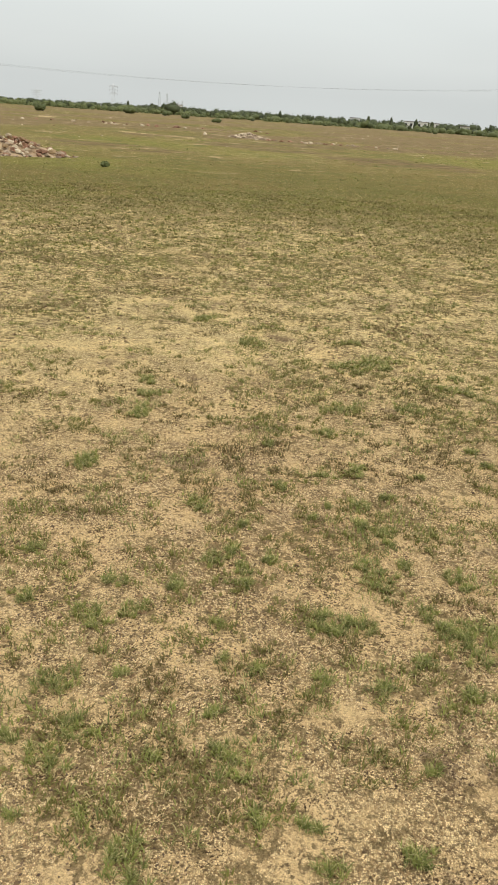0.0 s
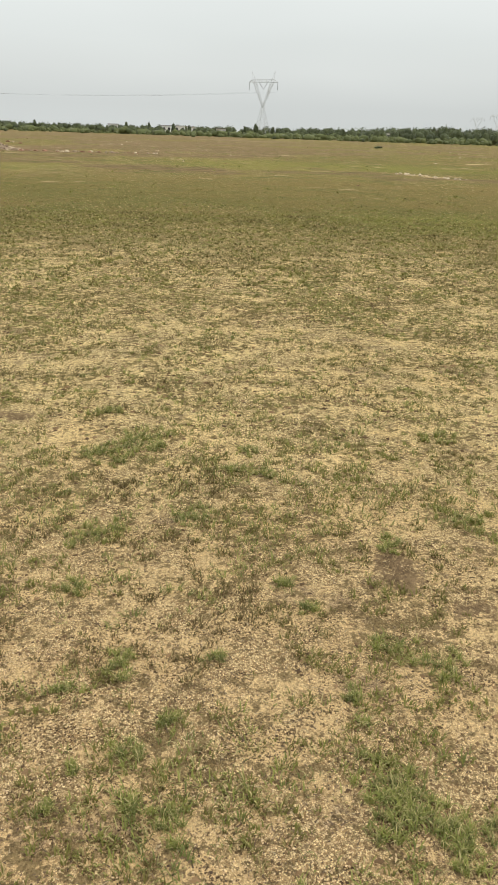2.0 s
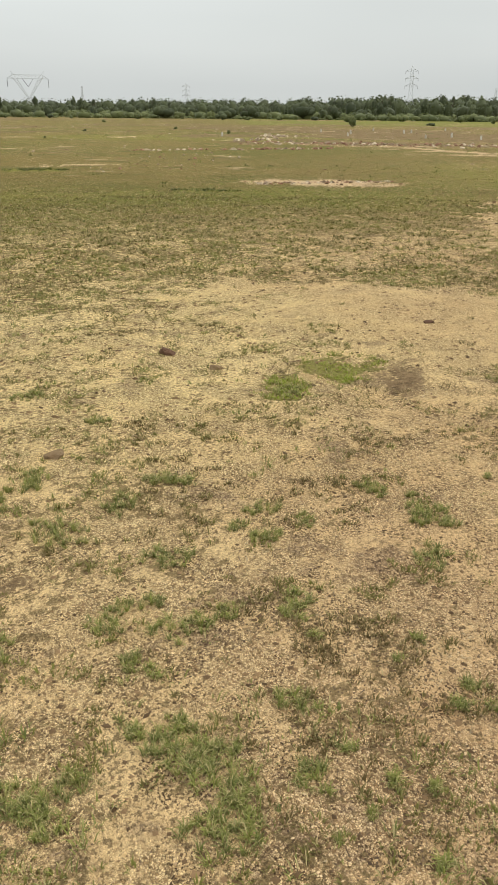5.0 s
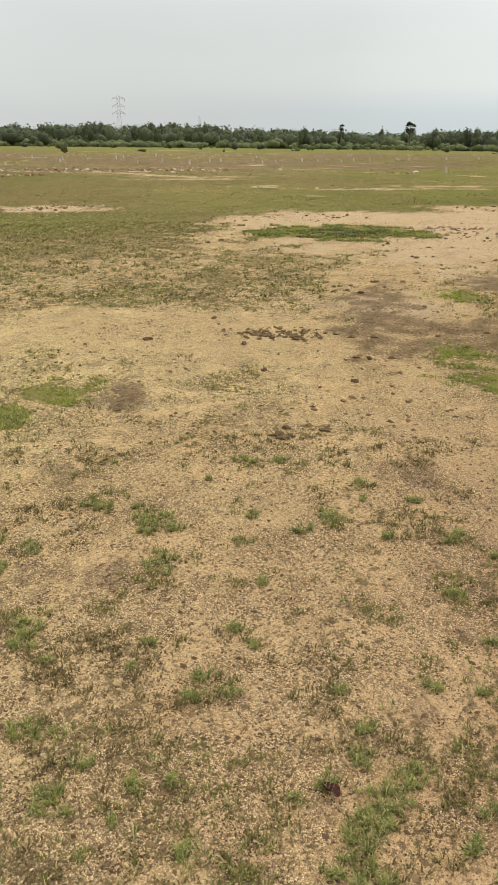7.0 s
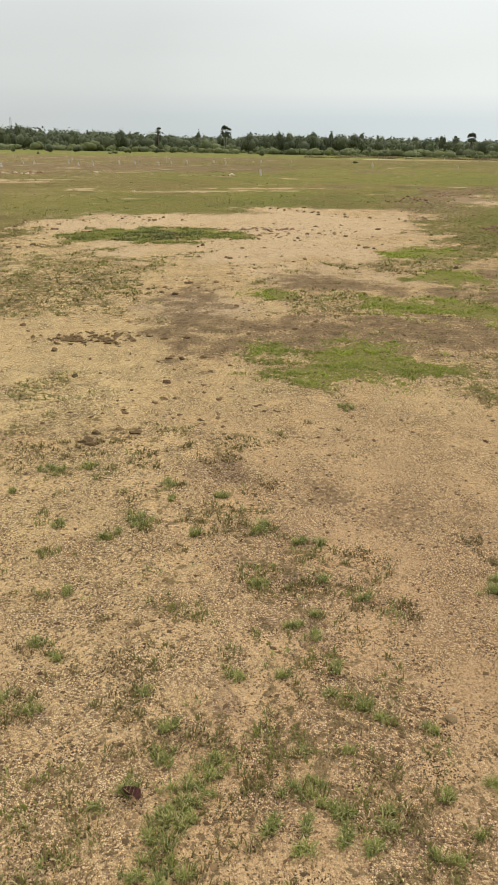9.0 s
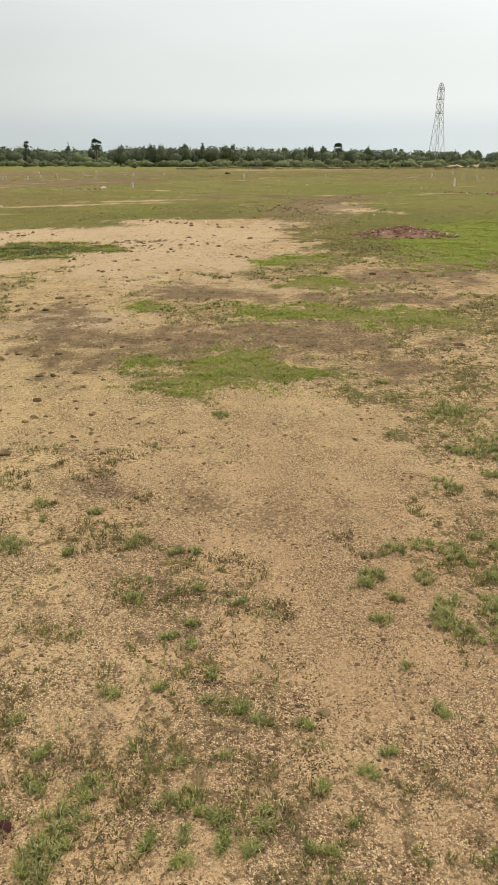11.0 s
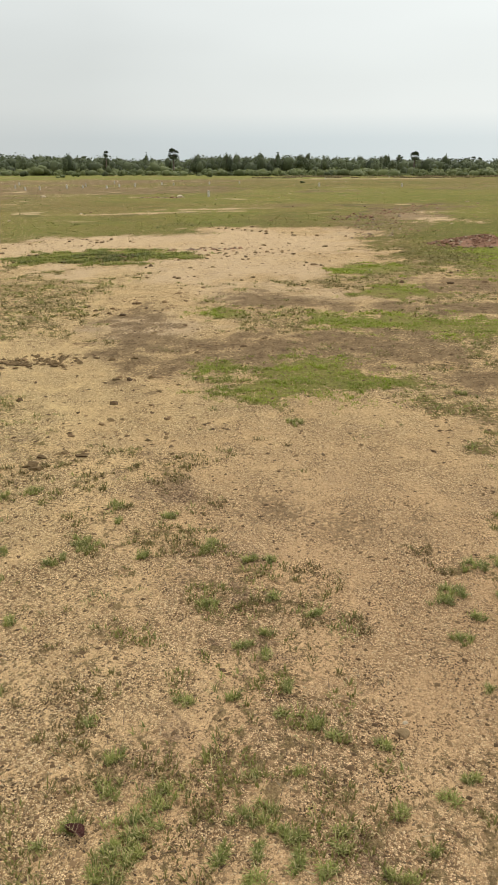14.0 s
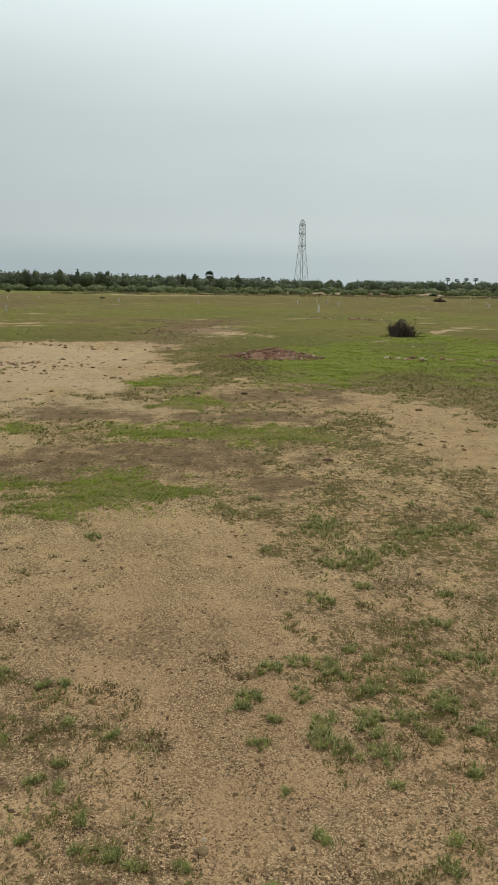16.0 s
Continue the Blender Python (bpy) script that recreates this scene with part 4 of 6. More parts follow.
def dead_leaf():
    """A folded dry leaf lying by a tuft, with its pale ribs."""
    bm = bmesh.new()
    rows = []
    for n in range(9):
        u = n / 8
        half = 0.017 * math.sin(math.pi * min(1.0, 0.08 + 0.92 * u)) ** 0.7 + 0.001
        curl = 0.006 * math.sin(2.2 * math.pi * u)
        rows.append([bm.verts.new((0.052 * (u - 0.5), s * half, 0.003 + abs(s) * 0.85 * half + curl * (1 - 0.4 * abs(s)))) for s in (-1, -0.55, 0, 0.55, 1)])
    for a, b in zip(rows, rows[1:]):
        for k in range(4):
            bm.faces.new((a[k], a[k + 1], b[k + 1], b[k]))
    bmesh.ops.solidify(bm, geom=bm.faces[:], thickness=0.0007)
    ob = tagged(new("dead_leaf"), "folded dark maroon dead leaf beside a grass tuft", "leaf")
    part("leaf_blade", bm, MAROON_LEAF, ob)
    ribs = [((-0.03, 0, 0.005), (0.026, 0, 0.006), 0.0009, 0.0005)]
    for n in range(4):
        x = -0.016 + 0.010 * n
        ribs += [((x, 0, 0.006), (x + 0.007, s * 0.013, 0.0165), 0.0006, 0.0004) for s in (-1, 1)]
    part("leaf_ribs", mesh_of("leaf_ribs", *limbs(ribs, 4), STRAW), STRAW, ob, "pale straw-coloured ribs")
    ob.matrix_world = pose(1.985, 1.43, float(lie(1.985, 1.43)) + 0.012, 18, -10, 62)


def single_stones():
    tagged(lay("fieldstone", BROWNS[0], 4.03, 4.86, 0.15, 20), "dark brown rounded fieldstone on sand", "stone")
    tagged(lay("fieldstone", TANS[0], 4.0, 4.40, 0.11, 70), "tan rounded fieldstone on sand", "stone")
    tagged(lay("fieldstone", TANS[1], 2.51, 4.05, 0.105, 10), "brown-tan rounded stone beside grass", "stone")
    tagged(lay("fieldstone", BROWNS[1], 5.94, 3.96, 0.085, 140), "small dark brown stone on the sandy path", "stone")
    tagged(lay("pebble", TANS[2], 2.39, 0.645, 0.044, 30), "small tan-brown pebble on sand", "pebble")
    tagged(lay("pebble", PALES[1], 2.43, 0.635, 0.021, 60), "tiny white pebble on sand", "pebble")
    dead_leaf()
    tagged(lay("fieldstone", BROWNS[1], 6.9, -0.95, 0.09, 60), "flat reddish-brown stone on open soil", "stone")
    tagged(lay("fieldstone", TANS[2], 5.45, -1.85, 0.09, 10), "flat tan stone at the edge of grass", "stone")


# Clods on the open sand: x, y and width.
SINGLE_CLODS = [(16.85, 2.70, 0.16), (16.36, 1.81, 0.18), (16.86, 1.33, 0.15), (10.62, 3.12, 0.10), (12.69, 2.73, 0.13), (6.01, 2.29, 0.07), (6.06, 2.03, 0.09), (5.07, 2.10, 0.07), (5.09, 2.04, 0.05), (4.25, 2.31, 0.15), (4.40, 2.31, 0.07), (4.47, 2.22, 0.08), (4.45, 2.10, 0.09), (7.69, 2.34, 0.10), (7.51, 1.31, 0.09), (6.91, 1.83, 0.08), (5.70, 1.92, 0.06), (11.62, 1.70, 0.13), (11.85, 2.04, 0.11), (11.30, 1.83, 0.09), (12.78, 2.39, 0.12), (14.86, 0.73, 0.15), (15.37, 2.59, 0.14), (4.70, 1.80, 0.045), (4.76, 1.71, 0.05), (4.49, 1.63, 0.05), (15.79, 1.04, 0.13), (13.08, -0.76, 0.10), (8.6, -1.0, 0.08)]


def clods():
    rng = random.Random(12)
    for x, y, w in SINGLE_CLODS:
        tagged(lay("soil_clod", rng.choice(CLODS), x, y, (0.74 if math.hypot(x, y) < 7 else 0.56) * w, rng.uniform(0, 360)), "dark brown clod of dried dung and soil", "clod", "clods on the open sand")
    heap = tagged(new("dung_heap"), "low heap of crumbled reddish-brown dung on sand", "dung heap")
    heap.location = (6.5, 3.0, float(lie(6.5, 3.0)))
    bpy.context.view_layer.update()
    for n in range(120):
        u, v = rng.gauss(0, 0.20), rng.gauss(0, 0.10)
        ob = new("lump", rng.choice(CLODS))
        ob.parent = heap
        ob.matrix_basis = pose(0.3 * u + v, 0.95 * -u + 0.3 * v, 0, 0, 0, rng.uniform(0, 360)) @ Matrix.Scale(rng.uniform(0.012, 0.045), 4)


def strewn():
    """Small clods on the open sand and crumbs on the nearest soil."""
    rng = np.random.default_rng(131)
    octa = np.array([[1, 0, 0], [0, 1, 0], [-1, 0, 0], [0, -1, 0], [0, 0, 1.0], [0, 0, -0.4]])
    faces = np.array([[0, 1, 4], [1, 2, 4], [2, 3, 4], [3, 0, 4], [1, 0, 5], [2, 1, 5], [3, 2, 5], [0, 3, 5]])

    def spread(name, x, y, size, material, label, category, octa=octa, faces=faces, tints=None, flat=0.9):
        n, k = len(x), len(octa)
        jitter = rng.uniform(0.6, 1.35, (n, k, 1)) * octa[None] * size[:, None, None]
        jitter[..., 0] *= rng.uniform(0.7, 1.7, (n, 1))
        a = rng.uniform(0, 2 * math.pi, n)
        c, s = np.cos(a)[:, None], np.sin(a)[:, None]
        vx, vy = jitter[..., 0] * c - jitter[..., 1] * s + x[:, None], jitter[..., 0] * s + jitter[..., 1] * c + y[:, None]
        vz = flat * jitter[..., 2] + lie(x, y)[:, None]
        tris = (k * np.arange(n)[:, None, None] + faces[None]).reshape(-1, 3)
        stuff(name, np.stack([vx, vy, vz], -1).reshape(-1, 3), tris, np.repeat(rng.uniform(0, 1, n) if tints is None else tints, k), material, label, category)

    turn = 2 * math.pi * np.arange(6) / 6
    dome = np.concatenate([np.c_[np.cos(turn), np.sin(turn), 0 * turn - 0.2], np.c_[0.72 * np.cos(turn + 0.4), 0.72 * np.sin(turn + 0.4), 0 * turn + 0.5], [[0, 0, 0.68]]])
    sides = np.array([t for k in range(6) for t in ([k, (k + 1) % 6, 6 + k], [(k + 1) % 6, 6 + (k + 1) % 6, 6 + k], [6 + k, 6 + (k + 1) % 6, 12])])
    x, y = scatter(rng, 5000, 4.0, 22.0, 55, 118)
    land = lands(x, y)
    keep = rng.uniform(0, 1, len(x)) < np.maximum(land["bare"], land["pale"]) * ease(rough(x, y, 1.2, 251, 2), 0.42, 0.66)
    x, y = x[keep], y[keep]
    spread("soil_clods", x, y, (0.005 + 0.026 * rng.uniform(0, 1, len(x)) ** 2.5) * (0.6 + 0.07 * np.hypot(x, y)), CLOD_STREWN, "small dark soil clods strewn on sand", "clods", dome, sides)
    # Dung crumbs, bark and withered sprigs lying about on all the nearer ground.
    for near, far, count, least, greatest in ((0.8, 4.0, 16000, 0.0025, 0.0105), (4.0, 10.0, 24000, 0.005, 0.018), (10.0, 18.0, 10000, 0.009, 0.022)):
        x, y = scatter(rng, count, near, far)
        keep = rng.uniform(0, 1, count) < 0.22 + 0.78 * ease(rough(x, y, 0.6, 261, 4), 0.40, 0.60)
        x, y = x[keep], y[keep]
        spread("dung_crumbs", x, y, least + (greatest - least) * rng.uniform(0, 1, len(x)) ** 2, CLOD_STREWN, "dark crumbs of dung and withered sprigs", "crumbs", octa[:5], faces[:4], flat=0.5)
    x, y = scatter(rng, 2600, 20.0, 120.0, -22, 118)
    keep = rng.uniform(0, 1, len(x)) < ease(rough(x, y, 7.0, 263, 4), 0.46, 0.60)
    x, y = x[keep], y[keep]
    spread("field_stones", x, y, rng.uniform(0.02, 0.055, len(x)) * (0.5 + np.hypot(x, y) / 70), FIELD_STONE, "pale and reddish stones strewn over the field", "stones", dome, sides)
    x, y = scatter(rng, 5200, 18.0, 90.0, -22, 118)
    keep = rng.uniform(0, 1, len(x)) < ease(rough(x, y, 5.0, 267, 4), 0.44, 0.60)
    x, y = x[keep], y[keep]
    n = len(x)
    stuff("grass_clumps", *grow(rng, x, y, rng.uniform(0.05, 0.22, n), 12, (0.03, 0.085), (0.012, 0.03), (0.4, 1.3), rng.uniform(0, 1, n), True), DARK_GRASS, "scattered dark clumps of coarser grass", "grass")
    for near, far, count in ((0.5, 2.4, 66000), (2.4, 4.6, 30000)):
        x, y = scatter(rng, count, near, far)
        keep = rng.uniform(0, 1, len(x)) < ease(rough(x, y, 0.35, 255, 4), 0.34, 0.60)
        x, y = x[keep], y[keep]
        dark = ease(rough(x, y, 0.16, 259, 3), 0.50, 0.62)
        tints = np.where(rng.uniform(0, 1, len(x)) < 0.15 + 0.6 * dark, rng.uniform(0, 0.2, len(x)), rng.uniform(0.35, 1, len(x)))
        spread("soil_crumbs", x, y, rng.uniform(0.0013, 0.0036, len(x)) * np.where(tints < 0.3, 1.1, 1.0), CRUMB_STREWN, "coarse sand grains and soil crumbs", "gravel", octa[:5], faces[:4], tints)


def crumb_material(name, values):
    n = Net(name, 0.95)
    tint = n.attr("tint")
    base = n.mix(n.span(tint, 0.0, 0.5), values[0], values[1])
    return n.colour(n.mix(n.span(tint, 0.5, 1.0), base, values[2])).mat


CLOD_STREWN = crumb_material("strewn_clods", ((0.075, 0.045, 0.022), (0.14, 0.086, 0.042), (0.27, 0.17, 0.085)))
FIELD_STONE = crumb_material("strewn_fieldstones", ((0.17, 0.095, 0.060), (0.30, 0.19, 0.12), (0.62, 0.51, 0.36)))
CRUMB_STREWN = crumb_material("strewn_crumbs", ((0.070, 0.045, 0.028), (0.46, 0.315, 0.175), (0.70, 0.53, 0.315)))
single_stones()
clods()
strewn()


def rubble(name, label, x, y, across, along, turn, high, count, sizes, sets, mound=None, seed=1):
    """A heap or a row of stones; each stone is a part."""
    rng = random.Random(seed)
    base = Vector((x, y, float(lie(x, y))))
    heap = tagged(new(name), label, "rubble")
    heap.location = base
    if mound:
        bm = bmesh.new()
        bmesh.ops.create_grid(bm, x_segments=22, y_segments=22, size=1.15)
        for v in bm.verts:
            d = min(1.0, v.co.length)
            h = 0.85 * high * max(0.0, 1 - d) ** 0.85 * (0.75 + 0.7 * noise.noise(v.co * 2.2 + Vector((seed, 0, 0)))) - 0.03
            v.co = Vector((v.co.x * across, v.co.y * along, h))
        core = part("core", bm, mound, heap)
        core.rotation_euler = (0, 0, -radians(turn))
    s, c = math.sin(radians(turn)), math.cos(radians(turn))
    for n in range(count):
        if mound:
            a, d = rng.uniform(0, 2 * math.pi), rng.random() ** 0.65 * 1.15
            u, v = d * math.cos(a), d * math.sin(a)
        else:
            u, v = rng.gauss(0, 0.45), rng.uniform(-1, 1)
        size = sizes[0] + (sizes[1] - sizes[0]) * rng.random() ** 1.8
        z = high * max(0.0, 1 - math.hypot(u, v)) ** 0.85 * 0.9 if mound else 0.0
        ob = new("stone", rng.choice(rng.choice(sets)))
        ob.parent = heap
        ob.matrix_basis = pose(u * across * c + v * along * s, -u * across * s + v * along * c, z, rng.uniform(-25, 25), rng.uniform(-25, 25), rng.uniform(0, 360)) @ Matrix.Scale(size, 4)
    return heap


rubble("rubble_heap", "low heap of red broken brick and stone beside green grass", 16.9, -2.5, 0.98, 0.7, 101, 0.21, 700, (0.02, 0.085), [REDS, REDS, REDS, BROWNS, REDS, REDS, GREYS, REDS, REDS, PALES], RED_STONE, 3)
rubble("rubble_heap", "heap of reddish soil and pale broken concrete", -7.9, 24.6, 1.7, 1.1, -15, 0.55, 320, (0.05, 0.26), [GREYS, REDS, REDS, TANS, PALES], MOUND_EARTH, 4)
rubble("stone_heap", "small heap of whitish stones in the field", -2.1, 59.5, 1.25, 0.7, 0, 0.36, 120, (0.12, 0.32), [PALES, PALES, GREYS], GREY_STONE, 5)
tagged(lay("boulder", PALES[0], -5.3, 60.5, 0.6, 30), "single pale boulder lying in the field", "boulder")
rubble("stone_row", "row of dark and pale stones along a plot line", 3.2, 57.6, 0.9, 5.6, 88, 0.05, 46, (0.15, 0.42), [GREYS, PALES, REDS], None, 6)
rubble("stone_row", "row of mixed red and pale stones along a plot line", 39.6, 24.8, 3.2, 7.6, 150, 0.03, 340, (0.07, 0.27), [PALES, REDS, REDS, GREYS], None, 7)
rubble("stone_row", "row of pale and reddish stones along a plot line", 28.3, 25.2, 0.5, 5.0, 118, 0.05, 110, (0.06, 0.24), [PALES, REDS, REDS, GREYS], None, 8)
rubble("stone_row", "strip of broken red brick in the grass", 15.9, -6.9, 0.35, 2.1, 196, 0.04, 60, (0.06, 0.16), [REDS, REDS, PALES], None, 9)
rubble("stone_row", "strip of broken red brick across the field", 29.5, -2.2, 1.5, 5.8, 110, 0.03, 190, (0.03, 0.12), [REDS, REDS, GREYS], None, 10)
rubble("stone_row", "scattered broken brick beside the green grass", 21.5, -0.8, 1.0, 3.4, 100, 0.03, 170, (0.02, 0.08), [REDS, GREYS], None, 21)
rubble("stone_row", "low line of red and pale rubble in grass", 36.7, -10.3, 0.5, 2.8, 60, 0.10, 90, (0.06, 0.22), [REDS, REDS, GREYS, PALES], None, 11)
rubble("stone_row", "low line of reddish stones beside a boundary stone", 43.6, 9.2, 0.4, 1.8, 170, 0.05, 40, (0.05, 0.2), [REDS, GREYS], None, 12)
rubble("stone_row", "pale stones along a sandy track", 15.8, 32.5, 0.4, 2.5, 172, 0.03, 30, (0.08, 0.2), [PALES], None, 13)
rubble("stone_row", "scattered pale stones in the grass", 44.0, 36.0, 1.5, 8.0, 60, 0.03, 40, (0.15, 0.4), [PALES, GREYS], None, 14)
rubble("stone_row", "scattered pale stones in the brown field", -14.0, 78.0, 3.0, 14.0, 70, 0.03, 26, (0.25, 0.6), [PALES, REDS], None, 15)
rubble("stone_row", "scattered stones across the grassy field", 20.0, 21.5, 2.2, 6.0, 60, 0.02, 80, (0.03, 0.11), [GREYS, REDS, PALES], None, 16)
rubble("stone_row", "dark crumbled soil beside the rank grass", 15.6, 2.9, 0.2, 0.7, 160, 0.02, 40, (0.04, 0.10), [REDS, GREYS], None, 17)
rubble("stone_row", "pale stones and crumbled brick on a bald sandy strip", 16.5, 12.2, 0.35, 1.7, 125, 0.02, 110, (0.03, 0.11), [PALES, PALES, REDS, GREYS], None, 22)
tagged(lay("boulder", PALES[2], 45.3, 8.1, 0.38, 80), "rounded white boulder beside a boundary stone", "boulder")
tagged(lay("boulder", PALES[3], 44.9, 15.7, 0.5, 10), "rounded white boulder in the field", "boulder")

# ---- boundary stones ----
MARKERS = [(54.6, 36.5), (59.6, 39.5), (74.3, 46.3), (66.4, 38.3), (69.0, 39.0), (82.3, 42.3), (57.5, 29.3), (54.2, 25.5), (61.4, 27.0), (61.7, 26.2), (53.5, 29.3), (63.9, 45.5), (80.1, 29.8), (65.4, 24.8), (60.4, 22.2), (61.0, 21.3), (65.9, 20.7), (66.7, 19.6), (71.2, 20.6), (65.9, 17.4), (70.7, 17.5), (71.6, 16.3), (80.8, 15.6), (78.9, 14.1), (45.9, 6.6), (84.2, 11.3), (86.4, 8.4), (86.8, 21.8), (122.0, -1.2), (129.9, -11.2), (72.1, 0.2), (70.1, -6.7), (46.6, -11.4), (63.5, -17.6), (72.2, -19.0), (83.5, -21.0), (71.1, -15.9), (125.6, -43.7), (68.0, -32.9), (62.5, -30.4), (124.0, -61.4), (114.5, -53.5), (44.5, 40.4)]


def marker_mesh(seed):
    bm = bmesh.new()
    bmesh.ops.create_cube(bm, size=1)
    bmesh.ops.subdivide_edges(bm, edges=bm.edges[:], cuts=2, use_grid_fill=True)
    for v in bm.verts:
        taper = 1 - 0.12 * (v.co.z + 0.5)
        v.co = Vector((v.co.x * 0.15 * taper, v.co.y * 0.13 * taper, (v.co.z + 0.5) * 0.44 - 0.05))
        v.co += 0.02 * noise.noise_vector(v.co * 7 + Vector((seed, 0, 0)))
    bmesh.ops.bevel(bm, geom=[e for e in bm.edges if e.calc_face_angle(0) > 0.9], offset=0.015, segments=1, affect="EDGES")
    me = bpy.data.meshes.new("boundary_stone")
    bm.to_mesh(me)
    bm.free()
    me.materials.append(LIME_WASH)
    return me


def markers():
    rng = random.Random(4)
    meshes = [marker_mesh(3.7 * n) for n in range(4)]
    for x, y in MARKERS:
        ob = new("boundary_stone", rng.choice(meshes))
        ob.matrix_world = pose(x, y, float(lie(x, y)), rng.uniform(-2, 2), rng.uniform(-2, 2), rng.uniform(0, 90)) @ Matrix.Diagonal((0.8, 0.8, rng.uniform(0.6, 0.85) * (1.35 if math.hypot(x, y) < 50 else 1.0), 1))
        tagged(ob, "short upright whitewashed boundary stone in the field", "boundary stone", "boundary stones of the plots")


markers()


# ---- trees, scrub and palms ----
def cards(rng, centres, size, tint, outward=None):
    """Small bent leaf clumps, two triangles each, facing roughly outward where that is given."""
    n = len(centres)
    d = rng.normal(0, 1, (n, 3))
    if outward is not None:
        d = 0.8 * d + outward
    d /= np.linalg.norm(d, axis=1)[:, None]
    e = np.cross(d, rng.normal(0, 1, (n, 3)))
    e /= np.linalg.norm(e, axis=1)[:, None]
    f = np.cross(d, e)
    s = size[:, None] * rng.uniform(0.6, 1.3, (n, 1))
    verts = np.stack([centres - 0.5 * s * e, centres + 0.45 * s * f - 0.1 * s * d, centres + 0.5 * s * e, centres - 0.45 * s * f - 0.15 * s * d], 1).reshape(-1, 3)
    base = 4 * np.arange(n)[:, None]
    tris = (base[:, None] + np.array([[0, 1, 2], [0, 2, 3]])).reshape(-1, 3)
    return verts, tris, np.repeat(tint, 4)


def ball():
    bm = bmesh.new()
    bmesh.ops.create_icosphere(bm, subdivisions=1, radius=1.0)
    verts, tris = np.array([tuple(v.co) for v in bm.verts]), np.array([[v.index for v in f.verts] for f in bm.faces])
    bm.free()
    return verts, tris


BALL = ball()


def thicket(rng, x, y, high, wide, leaves, leaf_size, tint, low=0.0):
    """Many lumpy bushes or crowns: an inner mass of twigs and leaves, its shade put into the tint, and leaf clumps over
    it, tinted lighter towards the top. Arrays with one entry per plant.
    """
    n = len(x)
    unit, faces = BALL
    k = len(unit)
    lumps = 0.93 + 0.62 * (rng.uniform(0, 1, (n, k)) - 0.5)
    core = unit[None] * lumps[..., None]
    vx, vy = core[..., 0] * 0.44 * wide[:, None] + x[:, None], core[..., 1] * 0.44 * wide[:, None] + y[:, None]
    mid, half = high * (1 + low) / 2, high * (1 - low) / 2
    vz = np.maximum(np.minimum(core[..., 2], 0.86) * half[:, None] + mid[:, None], -0.05)
    verts = np.stack([vx, vy, vz], -1).reshape(-1, 3)
    tris = (k * np.arange(n)[:, None, None] + faces[None]).reshape(-1, 3)
    # Shade inside and low in the crown is put into the tint.
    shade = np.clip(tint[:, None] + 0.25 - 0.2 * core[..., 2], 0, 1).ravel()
    own = np.repeat(np.arange(n), leaves)
    m = len(own)
    v = rng.normal(0, 1, (m, 3))
    v[:, 2] = v[:, 2] * 0.9 + 0.4
    v /= np.linalg.norm(v, axis=1)[:, None]
    reach = rng.uniform(0.60, 1.06, m)
    p = np.c_[x[own] + v[:, 0] * 0.5 * wide[own] * reach, y[own] + v[:, 1] * 0.5 * wide[own] * reach, np.maximum(mid[own] + v[:, 2] * half[own] * reach, 0.05)]
    # Upper leaf clumps are tinted lighter, lower ones darker, as under light from above.
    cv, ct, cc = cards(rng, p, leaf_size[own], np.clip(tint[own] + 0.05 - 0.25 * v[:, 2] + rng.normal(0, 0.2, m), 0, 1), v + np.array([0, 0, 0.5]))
    return np.concatenate([verts, cv]), np.concatenate([tris, ct + len(verts)]), np.concatenate([shade, cc])


def crown_points(rng, high, wide, count, low=0.25):
    """Leaf places in a lumpy crown of several boughs."""
    boughs = rng.integers(5, 9)
    a, d = rng.uniform(0, 2 * math.pi, boughs), wide * 0.5 * rng.uniform(0.15, 0.75, boughs)
    c = np.c_[d * np.cos(a), d * np.sin(a), high * rng.uniform(low + 0.15, 0.86, boughs)]
    c[0] = (0, 0, 0.82 * high)
    size = wide * rng.uniform(0.16, 0.30, boughs)
    own = rng.integers(0, boughs, count)
    v = rng.normal(0, 1, (count, 3))
    v /= np.linalg.norm(v, axis=1)[:, None]
    p = c[own] + v * (size[own] * rng.uniform(0.45, 1.0, count) ** 0.5)[:, None] * np.array([1, 1, 0.72])
    p[:, 2] = np.maximum(p[:, 2], 0.04 * high)
    return p


